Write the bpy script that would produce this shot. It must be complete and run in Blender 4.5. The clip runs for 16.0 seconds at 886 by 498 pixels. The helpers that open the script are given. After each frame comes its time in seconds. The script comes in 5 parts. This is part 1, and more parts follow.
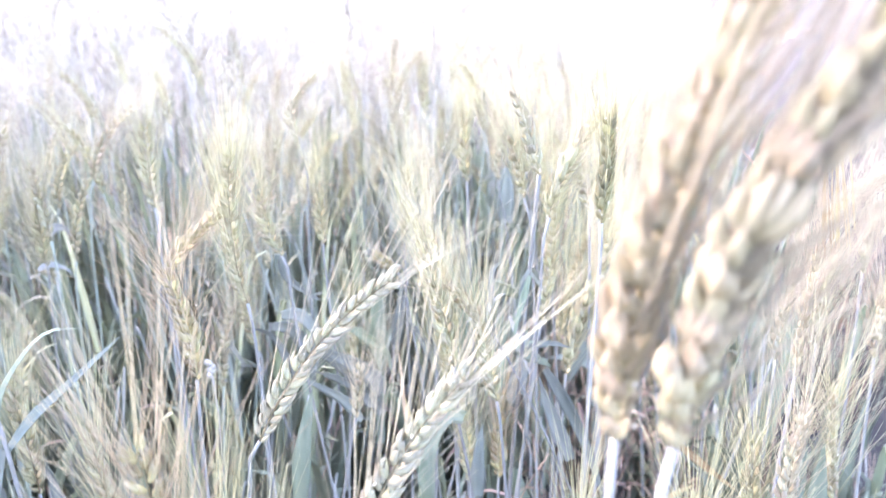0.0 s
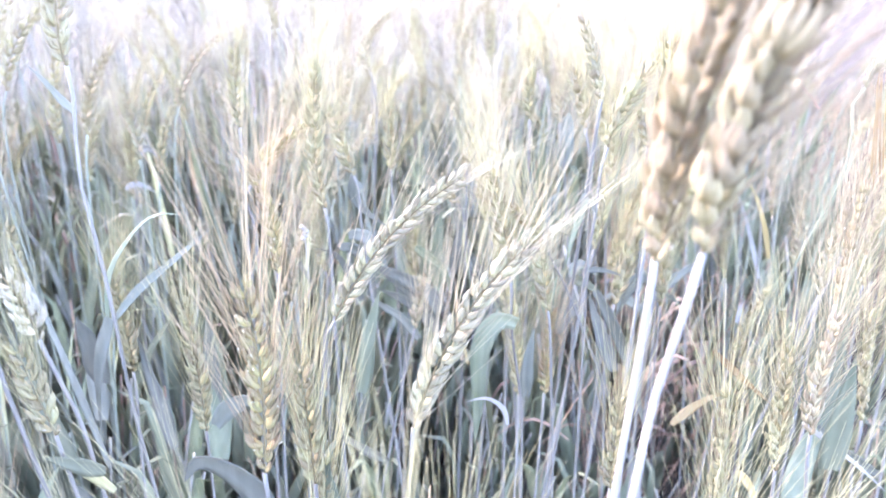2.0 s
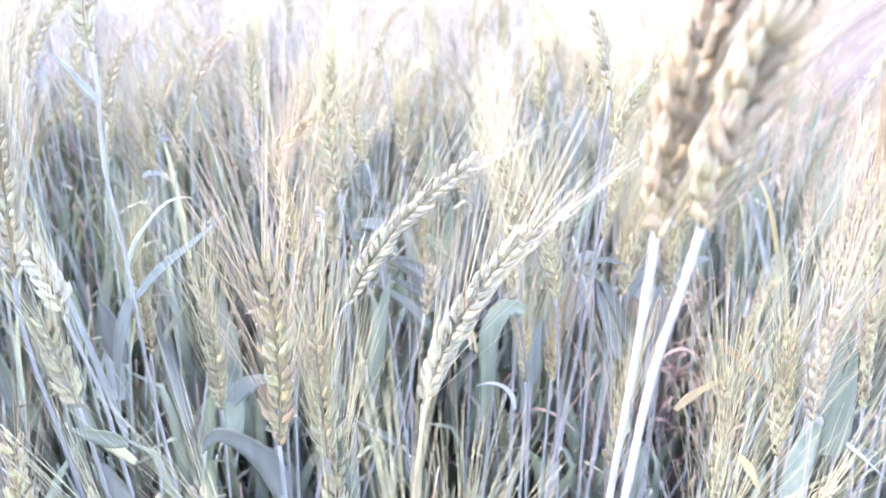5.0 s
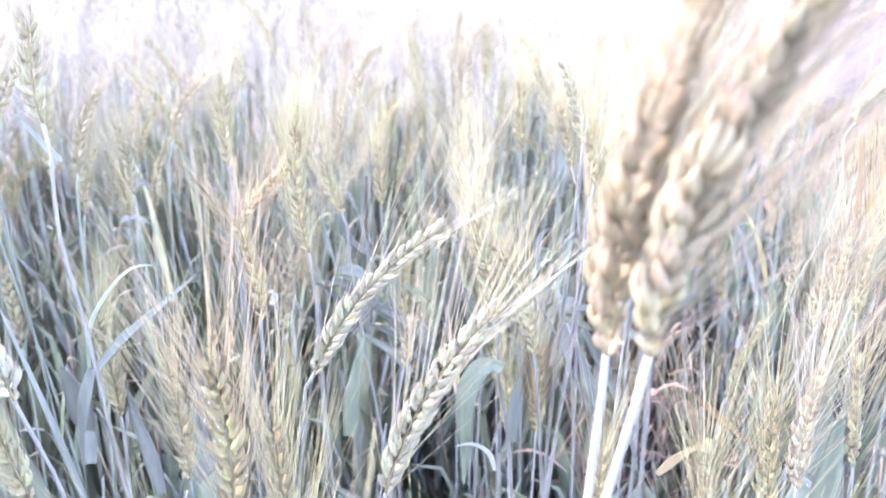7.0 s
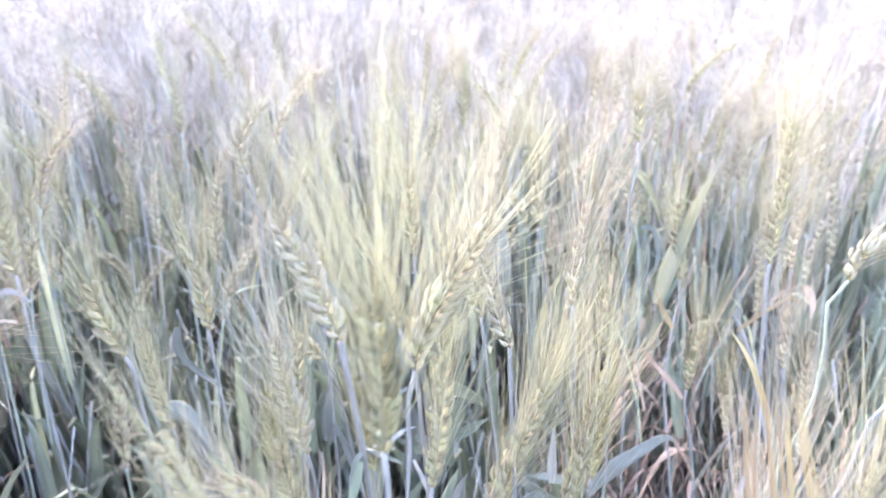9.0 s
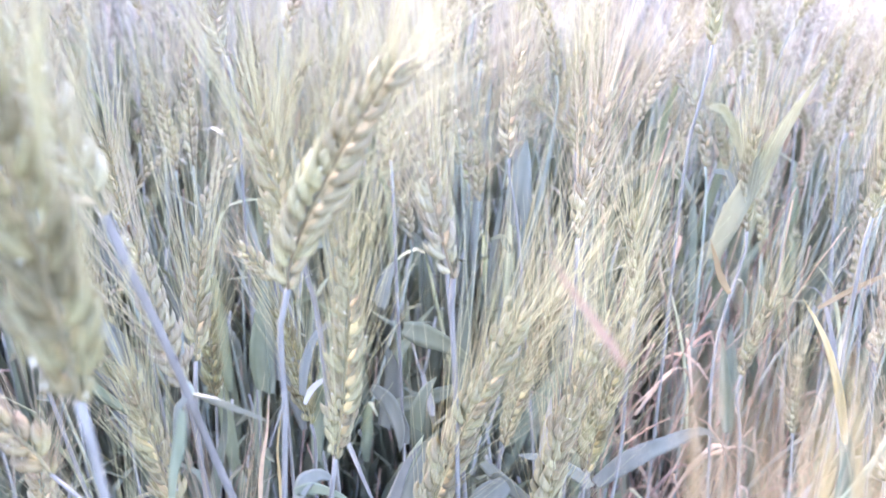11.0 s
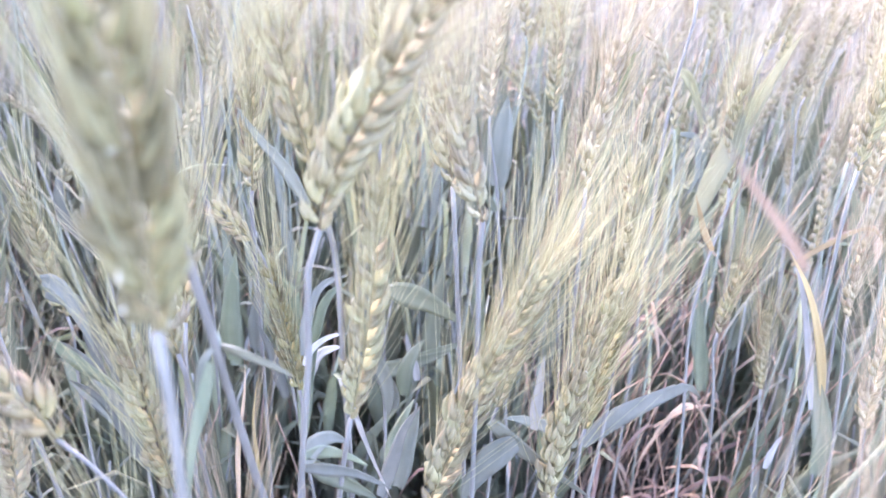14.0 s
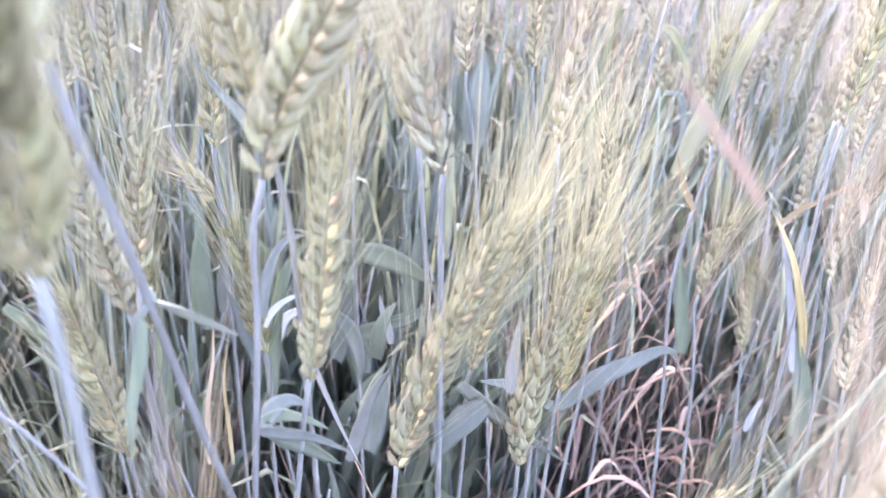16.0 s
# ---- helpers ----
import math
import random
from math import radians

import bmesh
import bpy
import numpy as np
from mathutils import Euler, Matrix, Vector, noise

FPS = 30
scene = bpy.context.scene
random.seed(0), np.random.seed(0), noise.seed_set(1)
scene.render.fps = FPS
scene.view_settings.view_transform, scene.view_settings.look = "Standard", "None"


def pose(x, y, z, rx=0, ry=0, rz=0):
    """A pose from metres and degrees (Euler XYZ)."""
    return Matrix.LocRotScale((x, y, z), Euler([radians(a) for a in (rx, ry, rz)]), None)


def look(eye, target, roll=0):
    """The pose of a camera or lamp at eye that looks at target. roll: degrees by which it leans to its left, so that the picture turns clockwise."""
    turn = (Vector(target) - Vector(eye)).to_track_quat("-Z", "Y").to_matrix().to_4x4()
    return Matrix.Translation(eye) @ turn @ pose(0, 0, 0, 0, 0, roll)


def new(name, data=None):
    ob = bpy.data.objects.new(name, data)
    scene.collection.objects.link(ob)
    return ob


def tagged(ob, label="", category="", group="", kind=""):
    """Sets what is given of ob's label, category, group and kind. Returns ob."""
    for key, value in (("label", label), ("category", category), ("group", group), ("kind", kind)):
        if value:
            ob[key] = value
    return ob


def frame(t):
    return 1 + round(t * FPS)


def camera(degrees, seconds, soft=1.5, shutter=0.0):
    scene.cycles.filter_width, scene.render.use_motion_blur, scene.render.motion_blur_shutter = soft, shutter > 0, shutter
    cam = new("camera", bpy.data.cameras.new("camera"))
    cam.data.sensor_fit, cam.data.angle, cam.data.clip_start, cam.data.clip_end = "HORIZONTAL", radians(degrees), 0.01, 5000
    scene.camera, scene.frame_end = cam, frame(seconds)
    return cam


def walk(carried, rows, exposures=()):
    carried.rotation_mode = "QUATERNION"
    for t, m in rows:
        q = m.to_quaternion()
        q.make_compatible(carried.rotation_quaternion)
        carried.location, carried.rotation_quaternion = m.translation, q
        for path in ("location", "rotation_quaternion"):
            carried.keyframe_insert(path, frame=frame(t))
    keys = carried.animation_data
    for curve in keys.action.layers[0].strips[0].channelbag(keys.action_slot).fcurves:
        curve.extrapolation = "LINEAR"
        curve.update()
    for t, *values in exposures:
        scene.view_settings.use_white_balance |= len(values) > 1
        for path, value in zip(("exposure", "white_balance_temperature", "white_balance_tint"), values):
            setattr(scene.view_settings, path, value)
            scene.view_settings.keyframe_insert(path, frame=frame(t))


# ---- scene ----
# ---- camera and its walk ----
cam = camera(62.4, 16.0, soft=1.6, shutter=0.5)
cam.data.dof.use_dof = True
cam.data.dof.focus_distance = 0.40
cam.data.dof.aperture_fstop = 10.5
PATH = [
    (0, (0.0064, -0.0047, 0.9905), (-0.0101, 0.9363, 0.6525), -0.03),
    (0.5, (0.0061, -0.0155, 0.9810), (-0.0140, 0.9228, 0.6359), 0.22),
    (1, (0.0056, -0.0275, 0.9787), (-0.0204, 0.9057, 0.6203), 0.25),
    (1.5, (0.0047, -0.0408, 0.9732), (-0.0391, 0.8837, 0.5945), 0.81),
    (2, (0.0018, -0.0551, 0.9694), (-0.0839, 0.8657, 0.5889), 1.55),
    (2.5, (0.0020, -0.0601, 0.9698), (-0.0920, 0.8574, 0.5833), 1.73),
    (3, (0.0001, -0.0648, 0.9701), (-0.1036, 0.8533, 0.5876), 2.01),
    (3.5, (0.0000, -0.0719, 0.9671), (-0.1056, 0.8420, 0.5750), 2.12),
    (3.7, (0.0004, -0.0715, 0.9657), (-0.1003, 0.8391, 0.5650), 2.13),
    (5.8, (0.0085, -0.0607, 0.9743), (-0.0900, 0.8597, 0.5959), 1.69),
    (6, (0.0112, -0.0569, 0.9802), (-0.0862, 0.8635, 0.6015), 1.44),
    (6.5, (0.0160, -0.0458, 0.9839), (-0.0762, 0.8773, 0.6107), 1.22),
    (7, (0.0185, -0.0406, 0.9919), (-0.0812, 0.8835, 0.6229), 0.65),
    (7.5, (0.0413, -0.0164, 1.0148), (-0.0612, 0.9129, 0.6599), 0.40),
    (8, (0.0915, 0.0423, 1.0465), (-0.0059, 0.9683, 0.6818), -2.13),
    (8.2, (0.1121, 0.0726, 1.0592), (-0.0094, 0.9931, 0.6878), -1.87),
    (10.3, (0.2066, 0.3424, 0.9624), (-0.1314, 1.1907, 0.5549), 1.29),
    (10.5, (0.2063, 0.3411, 0.9600), (-0.1388, 1.1823, 0.5436), 1.72),
    (11, (0.2111, 0.3345, 0.9539), (-0.1282, 1.1665, 0.5150), 2.16),
    (11.5, (0.2074, 0.3333, 0.9451), (-0.1058, 1.1697, 0.4952), 2.31),
    (12, (0.2015, 0.3270, 0.9403), (-0.1036, 1.1588, 0.4767), 2.76),
    (12.5, (0.1887, 0.3279, 0.9376), (-0.0691, 1.1762, 0.4750), 3.28),
    (13, (0.1794, 0.3297, 0.9332), (-0.0549, 1.1894, 0.4793), 3.98),
    (13.5, (0.1744, 0.3294, 0.9327), (-0.0619, 1.1875, 0.4769), 4.46),
    (14, (0.1724, 0.3296, 0.9316), (-0.0686, 1.1854, 0.4739), 4.46),
    (14.5, (0.1723, 0.3319, 0.9341), (-0.0762, 1.1880, 0.4810), 4.20),
    (15, (0.1764, 0.3340, 0.9388), (-0.0843, 1.1821, 0.4775), 3.85),
    (15.5, (0.1778, 0.3384, 0.9321), (-0.0625, 1.1788, 0.4464), 3.96),
    (16, (0.1816, 0.3430, 0.9217), (-0.0406, 1.1826, 0.4261), 4.75),
]
EXPOSURES = [(0, 4.22, 6590, 29.5), (3.7, 4.29, 6620, 32), (7.0, 4.25, 6660, 32), (7.6, 4.2, 6670, 31.5), (8.0, 4.0, 6660, 29.5), (8.2, 3.97, 6660, 29.5), (10.3, 4.08, 6550, 33.5), (11.5, 4.05, 6590, 34.5), (16, 4.08, 6640, 36)]
walk(cam, [(t, look(eye, target, roll)) for t, eye, target, roll in PATH], EXPOSURES)

# ---- world and sun ----
SUN_AZIMUTH, SUN_HEIGHT = -48.0, 36.0  # degrees: left of straight ahead, above the horizon
world = bpy.data.worlds.new("sky")
scene.world = world
world.use_nodes = True
wn = world.node_tree.nodes
sky = wn.new("ShaderNodeTexSky")
sky.sky_type, sky.sun_disc = "NISHITA", False
sky.sun_elevation, sky.sun_rotation = radians(SUN_HEIGHT), radians(SUN_AZIMUTH)
sky.dust_density, sky.air_density, sky.ozone_density = 1.9, 1.0, 0.4
wn["Background"].inputs["Strength"].default_value = 0.15
world.node_tree.links.new(sky.outputs[0], wn["Background"].inputs["Color"])
sun = new("sun", bpy.data.lights.new("sun", "SUN"))
sun.data.energy, sun.data.angle, sun.data.color = 0.55, radians(28.0), (1.0, 0.95, 0.87)
a, h = radians(SUN_AZIMUTH), radians(SUN_HEIGHT)
sun_way = Vector((math.sin(a) * math.cos(h), math.cos(a) * math.cos(h), math.sin(h)))
sun.matrix_world = look(sun_way * 20, (0, 0, 0))


# ---- materials ----
def plant_material(name, colour, second, scale=60.0, through_light=0.3, rough=0.6, stretch=(1, 1, 0.15), bump=0.3, vary=0.25,
                   dark=None, islands=False, gloss=0.18, tips=None):
    """A leafy surface: two colours in streaks and blotches, a little light passing through."""
    m = bpy.data.materials.new(name)
    m.use_nodes = True
    nt, nodes = m.node_tree, m.node_tree.nodes
    link = nt.links.new
    bsdf = nodes["Principled BSDF"]
    bsdf.inputs["Roughness"].default_value = rough
    bsdf.inputs["Specular IOR Level"].default_value = gloss
    co = nodes.new("ShaderNodeTexCoord")
    mp = nodes.new("ShaderNodeMapping")
    mp.inputs["Scale"].default_value = stretch
    link(co.outputs["Object"], mp.inputs["Vector"])
    fine = nodes.new("ShaderNodeTexNoise")
    fine.inputs["Scale"].default_value, fine.inputs["Detail"].default_value = scale * 8, 4
    link(mp.outputs[0], fine.inputs["Vector"])
    broad = nodes.new("ShaderNodeTexNoise")
    broad.inputs["Scale"].default_value, broad.inputs["Detail"].default_value = scale, 3
    link(co.outputs["Object"], broad.inputs["Vector"])
    add = nodes.new("ShaderNodeMath")
    add.operation = "MULTIPLY_ADD"
    link(fine.outputs[0], add.inputs[0])
    add.inputs[1].default_value = 0.6
    link(broad.outputs[0], add.inputs[2])
    ramp = nodes.new("ShaderNodeValToRGB")
    ramp.color_ramp.elements[0].position, ramp.color_ramp.elements[0].color = 0.58, (*colour, 1)
    ramp.color_ramp.elements[1].position, ramp.color_ramp.elements[1].color = 1.0, (*second, 1)
    if dark:
        e = ramp.color_ramp.elements.new(0.46)
        e.color = (*dark, 1)
    link(add.outputs[0], ramp.inputs[0])
    hue = nodes.new("ShaderNodeHueSaturation")
    if tips:
        # the free end of each husk dries paler than its green base
        split = nodes.new("ShaderNodeSeparateXYZ")
        link(co.outputs["Object"], split.inputs[0])
        grow = nodes.new("ShaderNodeMapRange")
        grow.inputs["From Min"].default_value, grow.inputs["From Max"].default_value = 0.004, 0.0105
        link(split.outputs["Z"], grow.inputs["Value"])
        dry = nodes.new("ShaderNodeMix")
        dry.data_type = "RGBA"
        dry.inputs["B"].default_value = (*tips, 1)
        link(grow.outputs[0], dry.inputs["Factor"])
        link(ramp.outputs[0], dry.inputs["A"])
        link(dry.outputs["Result"], hue.inputs["Color"])
    else:
        link(ramp.outputs[0], hue.inputs["Color"])
    if islands:
        rnd = nodes.new("ShaderNodeNewGeometry").outputs["Random Per Island"]
    else:
        rnd = nodes.new("ShaderNodeObjectInfo").outputs["Random"]
    value = nodes.new("ShaderNodeMapRange")
    value.inputs["To Min"].default_value, value.inputs["To Max"].default_value = 1 - vary, 1 + vary
    link(rnd, value.inputs["Value"])
    link(value.outputs[0], hue.inputs["Value"])
    turn = nodes.new("ShaderNodeMapRange")
    turn.inputs["To Min"].default_value, turn.inputs["To Max"].default_value = 0.478, 0.516
    link(rnd, turn.inputs["Value"])
    link(turn.outputs[0], hue.inputs["Hue"])
    link(hue.outputs[0], bsdf.inputs["Base Color"])
    if bump:
        b = nodes.new("ShaderNodeBump")
        b.inputs["Strength"].default_value, b.inputs["Distance"].default_value = bump, 0.0006
        link(fine.outputs[0], b.inputs["Height"])
        link(b.outputs[0], bsdf.inputs["Normal"])
    thin = nodes.new("ShaderNodeBsdfTranslucent")
    link(hue.outputs[0], thin.inputs["Color"])
    mix = nodes.new("ShaderNodeMixShader")
    mix.inputs[0].default_value = through_light
    link(bsdf.outputs[0], mix.inputs[1])
    link(thin.outputs[0], mix.inputs[2])
    link(mix.outputs[0], nodes["Material Output"].inputs["Surface"])
    return m


GRAIN = {  # husks of the ears
    "green": plant_material("husk_green", (0.265, 0.255, 0.15), (0.36, 0.34, 0.21), 190, 0.16, dark=(0.19, 0.18, 0.10), vary=0.16, bump=0.6, tips=(0.345, 0.32, 0.21)),
    "straw": plant_material("husk_straw", (0.32, 0.29, 0.19), (0.42, 0.385, 0.265), 190, 0.16, dark=(0.24, 0.215, 0.14), vary=0.15, bump=0.6, tips=(0.41, 0.37, 0.27)),
    "pale": plant_material("husk_pale", (0.265, 0.255, 0.165), (0.355, 0.34, 0.23), 190, 0.16, dark=(0.195, 0.185, 0.125), vary=0.15, bump=0.6, tips=(0.345, 0.325, 0.245)),
    "ripe": plant_material("husk_ripe", (0.39, 0.345, 0.215), (0.47, 0.42, 0.285), 190, 0.36, dark=(0.33, 0.28, 0.165), vary=0.10, bump=0.5, tips=(0.44, 0.38, 0.27)),
    "rust": plant_material("husk_rust", (0.265, 0.24, 0.12), (0.35, 0.318, 0.18), 190, 0.16, dark=(0.185, 0.155, 0.09), vary=0.2, bump=0.6, tips=(0.31, 0.265, 0.18)),
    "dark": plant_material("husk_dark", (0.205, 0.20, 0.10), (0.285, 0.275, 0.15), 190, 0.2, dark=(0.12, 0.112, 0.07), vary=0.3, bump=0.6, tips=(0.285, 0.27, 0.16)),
    "bleached": plant_material("husk_bleached", (0.37, 0.37, 0.30), (0.48, 0.48, 0.41), 190, 0.2, dark=(0.27, 0.27, 0.21), vary=0.2, bump=0.6),
}
AWN = {
    "green": plant_material("awn_green", (0.355, 0.36, 0.225), (0.45, 0.45, 0.30), 60, 0.35, 0.5, bump=0, islands=True),
    "straw": plant_material("awn_straw", (0.36, 0.335, 0.24), (0.45, 0.42, 0.315), 60, 0.35, 0.5, bump=0, islands=True),
    "pale": plant_material("awn_pale", (0.345, 0.335, 0.25), (0.44, 0.425, 0.325), 60, 0.35, 0.5, bump=0, islands=True),
    "ripe": plant_material("awn_ripe", (0.325, 0.29, 0.215), (0.41, 0.37, 0.285), 60, 0.3, 0.5, bump=0, islands=True),
    "rust": plant_material("awn_rust", (0.36, 0.31, 0.215), (0.45, 0.395, 0.285), 60, 0.35, 0.5, bump=0, islands=True),
}
AWN["dark"], AWN["bleached"] = AWN["green"], AWN["pale"]
STALK = plant_material("stalk_waxy", (0.18, 0.187, 0.178), (0.255, 0.263, 0.254), 40, 0.1, 0.55, (1, 1, 0.05), 0.15, 0.15)
STALK_RIPE = plant_material("stalk_ripe", (0.29, 0.285, 0.29), (0.37, 0.365, 0.375), 40, 0.1, 0.5, (1, 1, 0.05), 0.15, 0.1)
STALK_GREEN = plant_material("stalk_green", (0.195, 0.235, 0.192), (0.285, 0.325, 0.28), 40, 0.1, 0.55, (1, 1, 0.05), 0.15, 0.2)
RACHIS = plant_material("ear_spine", (0.20, 0.185, 0.11), (0.29, 0.265, 0.165), 120, 0.1)
ANTHER = plant_material("anther_cream", (0.50, 0.49, 0.40), (0.60, 0.58, 0.50), 120, 0.2, bump=0)
BLADE = {
    "green": plant_material("leaf_green", (0.175, 0.217, 0.16), (0.26, 0.30, 0.23), 25, 0.4, 0.5, (1, 1, 0.06), 0.3),
    "blue": plant_material("leaf_waxy_blue", (0.175, 0.20, 0.173), (0.255, 0.28, 0.248), 25, 0.3, 0.5, (1, 1, 0.06), 0.3),
    "lime": plant_material("leaf_yellowing", (0.38, 0.41, 0.28), (0.48, 0.50, 0.36), 25, 0.55, 0.5, (1, 1, 0.06), 0.3),
    "pale": plant_material("leaf_bleached", (0.34, 0.36, 0.35), (0.46, 0.47, 0.46), 25, 0.35, 0.5, (1, 1, 0.06), 0.3),
    "straw": plant_material("leaf_straw", (0.42, 0.40, 0.29), (0.54, 0.51, 0.385), 25, 0.35, 0.5, (1, 1, 0.06), 0.3),
    "tan": plant_material("leaf_dry_tan", (0.36, 0.29, 0.16), (0.45, 0.37, 0.22), 25, 0.3, 0.6, (1, 1, 0.06), 0.4),
    "red": plant_material("leaf_dry_red", (0.45, 0.35, 0.25), (0.57, 0.45, 0.33), 25, 0.3, 0.6, (1, 1, 0.06), 0.4),
}
# joined crops vary from piece to piece
# crop husks and awns are coloured pale to whiten the distance like haze
FIELD = [
    plant_material("crop_husk", (0.31, 0.305, 0.248), (0.45, 0.43, 0.362), 60, 0.22, islands=True, dark=(0.21, 0.215, 0.14), vary=0.3),
    plant_material("crop_awn", (0.355, 0.34, 0.30), (0.46, 0.445, 0.40), 30, 0.35, 0.5, bump=0, islands=True, vary=0.3),
    plant_material("crop_stalk", (0.22, 0.235, 0.215), (0.31, 0.325, 0.31), 30, 0.1, islands=True),
    plant_material("crop_leaf", (0.19, 0.224, 0.165), (0.255, 0.29, 0.218), 20, 0.55, 0.5, islands=True, vary=0.4),
    plant_material("crop_dry", (0.28, 0.205, 0.155), (0.40, 0.30, 0.235), 20, 0.3, 0.6, islands=True, vary=0.3),
]


def soil_material():
    m = bpy.data.materials.new("soil")
    m.use_nodes = True
    nt, nodes = m.node_tree, m.node_tree.nodes
    link = nt.links.new
    bsdf = nodes["Principled BSDF"]
    bsdf.inputs["Roughness"].default_value = 0.95
    bsdf.inputs["Specular IOR Level"].default_value = 0.15
    co = nodes.new("ShaderNodeTexCoord")
    big, small = nodes.new("ShaderNodeTexNoise"), nodes.new("ShaderNodeTexNoise")
    big.inputs["Scale"].default_value, big.inputs["Detail"].default_value = 2.2, 6
    small.inputs["Scale"].default_value, small.inputs["Detail"].default_value = 90, 6
    for n in (big, small):
        link(co.outputs["Object"], n.inputs["Vector"])
    ramp = nodes.new("ShaderNodeValToRGB")
    ramp.color_ramp.elements[0].position, ramp.color_ramp.elements[0].color = 0.35, (0.034, 0.031, 0.028, 1)
    ramp.color_ramp.elements[1].position, ramp.color_ramp.elements[1].color = 0.65, (0.064, 0.059, 0.053, 1)
    mix = nodes.new("ShaderNodeMath")
    mix.operation = "MULTIPLY_ADD"
    mix.inputs[1].default_value = 0.5
    link(small.outputs[0], mix.inputs[0])
    half = nodes.new("ShaderNodeMath")
    half.operation = "MULTIPLY"
    half.inputs[1].default_value = 0.5
    link(big.outputs[0], half.inputs[0])
    link(half.outputs[0], mix.inputs[2])
    link(mix.outputs[0], ramp.inputs[0])
    link(ramp.outputs[0], bsdf.inputs["Base Color"])
    b = nodes.new("ShaderNodeBump")
    b.inputs["Strength"].default_value, b.inputs["Distance"].default_value = 0.8, 0.01
    link(small.outputs[0], b.inputs["Height"])
    link(b.outputs[0], bsdf.inputs["Normal"])
    return m


SOIL = soil_material()


# ---- shapes ----
def unit(v):
    v = np.asarray(v, float)
    return v / max(np.linalg.norm(v), 1e-9)


def smooth_line(points, n):
    """n points along a smooth line through the given ones."""
    p = np.asarray(points, float)
    if len(p) == 2:
        return p[0] + np.linspace(0, 1, n)[:, None] * (p[1] - p[0])
    u = np.concatenate([[0], np.cumsum(np.linalg.norm(np.diff(p, axis=0), axis=1) ** 0.7)])
    slope = np.diff(p, axis=0) / np.diff(u)[:, None]
    w = np.diff(u)
    inner = (slope[:-1] * w[1:, None] + slope[1:] * w[:-1, None]) / (w[:-1] + w[1:])[:, None]
    tan = np.vstack([1.5 * slope[0] - 0.5 * inner[0], inner, 1.5 * slope[-1] - 0.5 * inner[-1]])
    out = []
    for x in np.linspace(0, u[-1], n):
        i = min(int(np.searchsorted(u, x, side="right")) - 1, len(p) - 2)
        h = u[i + 1] - u[i]
        s = (x - u[i]) / h
        out.append((2 * s ** 3 - 3 * s * s + 1) * p[i] + (s ** 3 - 2 * s * s + s) * h * tan[i]
                   + (3 * s * s - 2 * s ** 3) * p[i + 1] + (s ** 3 - s * s) * h * tan[i + 1])
    return np.array(out)


def frames_along(line):
    """Tangent and two cross directions at every point of a line."""
    t = np.gradient(line, axis=0)
    t /= np.maximum(np.linalg.norm(t, axis=1, keepdims=True), 1e-9)
    side = np.cross(t[0], (0.3, 1.0, 0.2))
    sides = []
    for v in t:
        side = unit(side - v * (side @ v))
        sides.append(side)
    sides = np.array(sides)
    return t, sides, np.cross(t, sides)


def tube(line, radii, sides=6, flat=1.0):
    """A closed tube along a line: vertices and faces."""
    line = np.asarray(line, float)
    radii = np.broadcast_to(radii, len(line))
    _, u, v = frames_along(line)
    ang = np.arange(sides) * 2 * np.pi / sides
    ring = u[:, None] * np.cos(ang)[None, :, None] + v[:, None] * np.sin(ang)[None, :, None] * flat
    verts = (line[:, None] + ring * radii[:, None, None]).reshape(-1, 3)
    faces = []
    for i in range(len(line) - 1):
        for j in range(sides):
            k = (j + 1) % sides
            faces.append((i * sides + j, i * sides + k, (i + 1) * sides + k, (i + 1) * sides + j))
    faces.append(tuple(range(sides))[::-1])
    faces.append(tuple(range((len(line) - 1) * sides, len(line) * sides)))
    return verts, faces


def blade(line, width, facing, twist=0.0, fold=0.25, cols=4, curl=0.0):
    """A leaf blade along a line with a midrib fold, a tapering outline and a thin body."""
    line = np.asarray(line, float)
    n = len(line)
    t = np.gradient(line, axis=0)
    t /= np.maximum(np.linalg.norm(t, axis=1, keepdims=True), 1e-9)
    s = np.linspace(0, 1, n)
    shape = np.minimum(1, 0.55 + 1.6 * s) * np.clip((1 - s) * 1.7, 0, 1) ** 0.85
    shape = np.maximum(shape, 0.04)
    verts = []
    for i in range(n):
        side = unit(np.cross(t[i], facing))
        up = np.cross(side, t[i])
        ang = twist * s[i]
        side, up = side * math.cos(ang) + up * math.sin(ang), up * math.cos(ang) - side * math.sin(ang)
        wave = 1 + 0.10 * math.sin(9 * s[i] + 40 * width)
        for layer in (0, 1):
            for c in range(cols + 1):
                x = (c / cols - 0.5) * 2
                lift = fold * abs(x) + curl * x * x
                verts.append(line[i] + (side * x * shape[i] * wave + up * lift * shape[i]) * width / 2 + up * (0.00018 * layer))
    row = 2 * (cols + 1)
    faces = []
    for i in range(n - 1):
        for layer in (0, 1):
            for c in range(cols):
                a = i * row + layer * (cols + 1) + c
                f = (a, a + 1, a + row + 1, a + row)
                faces.append(f if layer else f[::-1])
        for c in (0, cols):
            a, b = i * row + c, i * row + cols + 1 + c
            faces.append((a, b, b + row, a + row) if c == 0 else (a, a + row, b + row, b))
    return np.array(verts), faces


def joined(pieces):
    """Several (vertices, faces) as one."""
    verts, faces, n = [], [], 0
    for v, f in pieces:
        verts.append(v)
        faces += [tuple(i + n for i in one) for one in f]
        n += len(v)
    return np.vstack(verts), faces


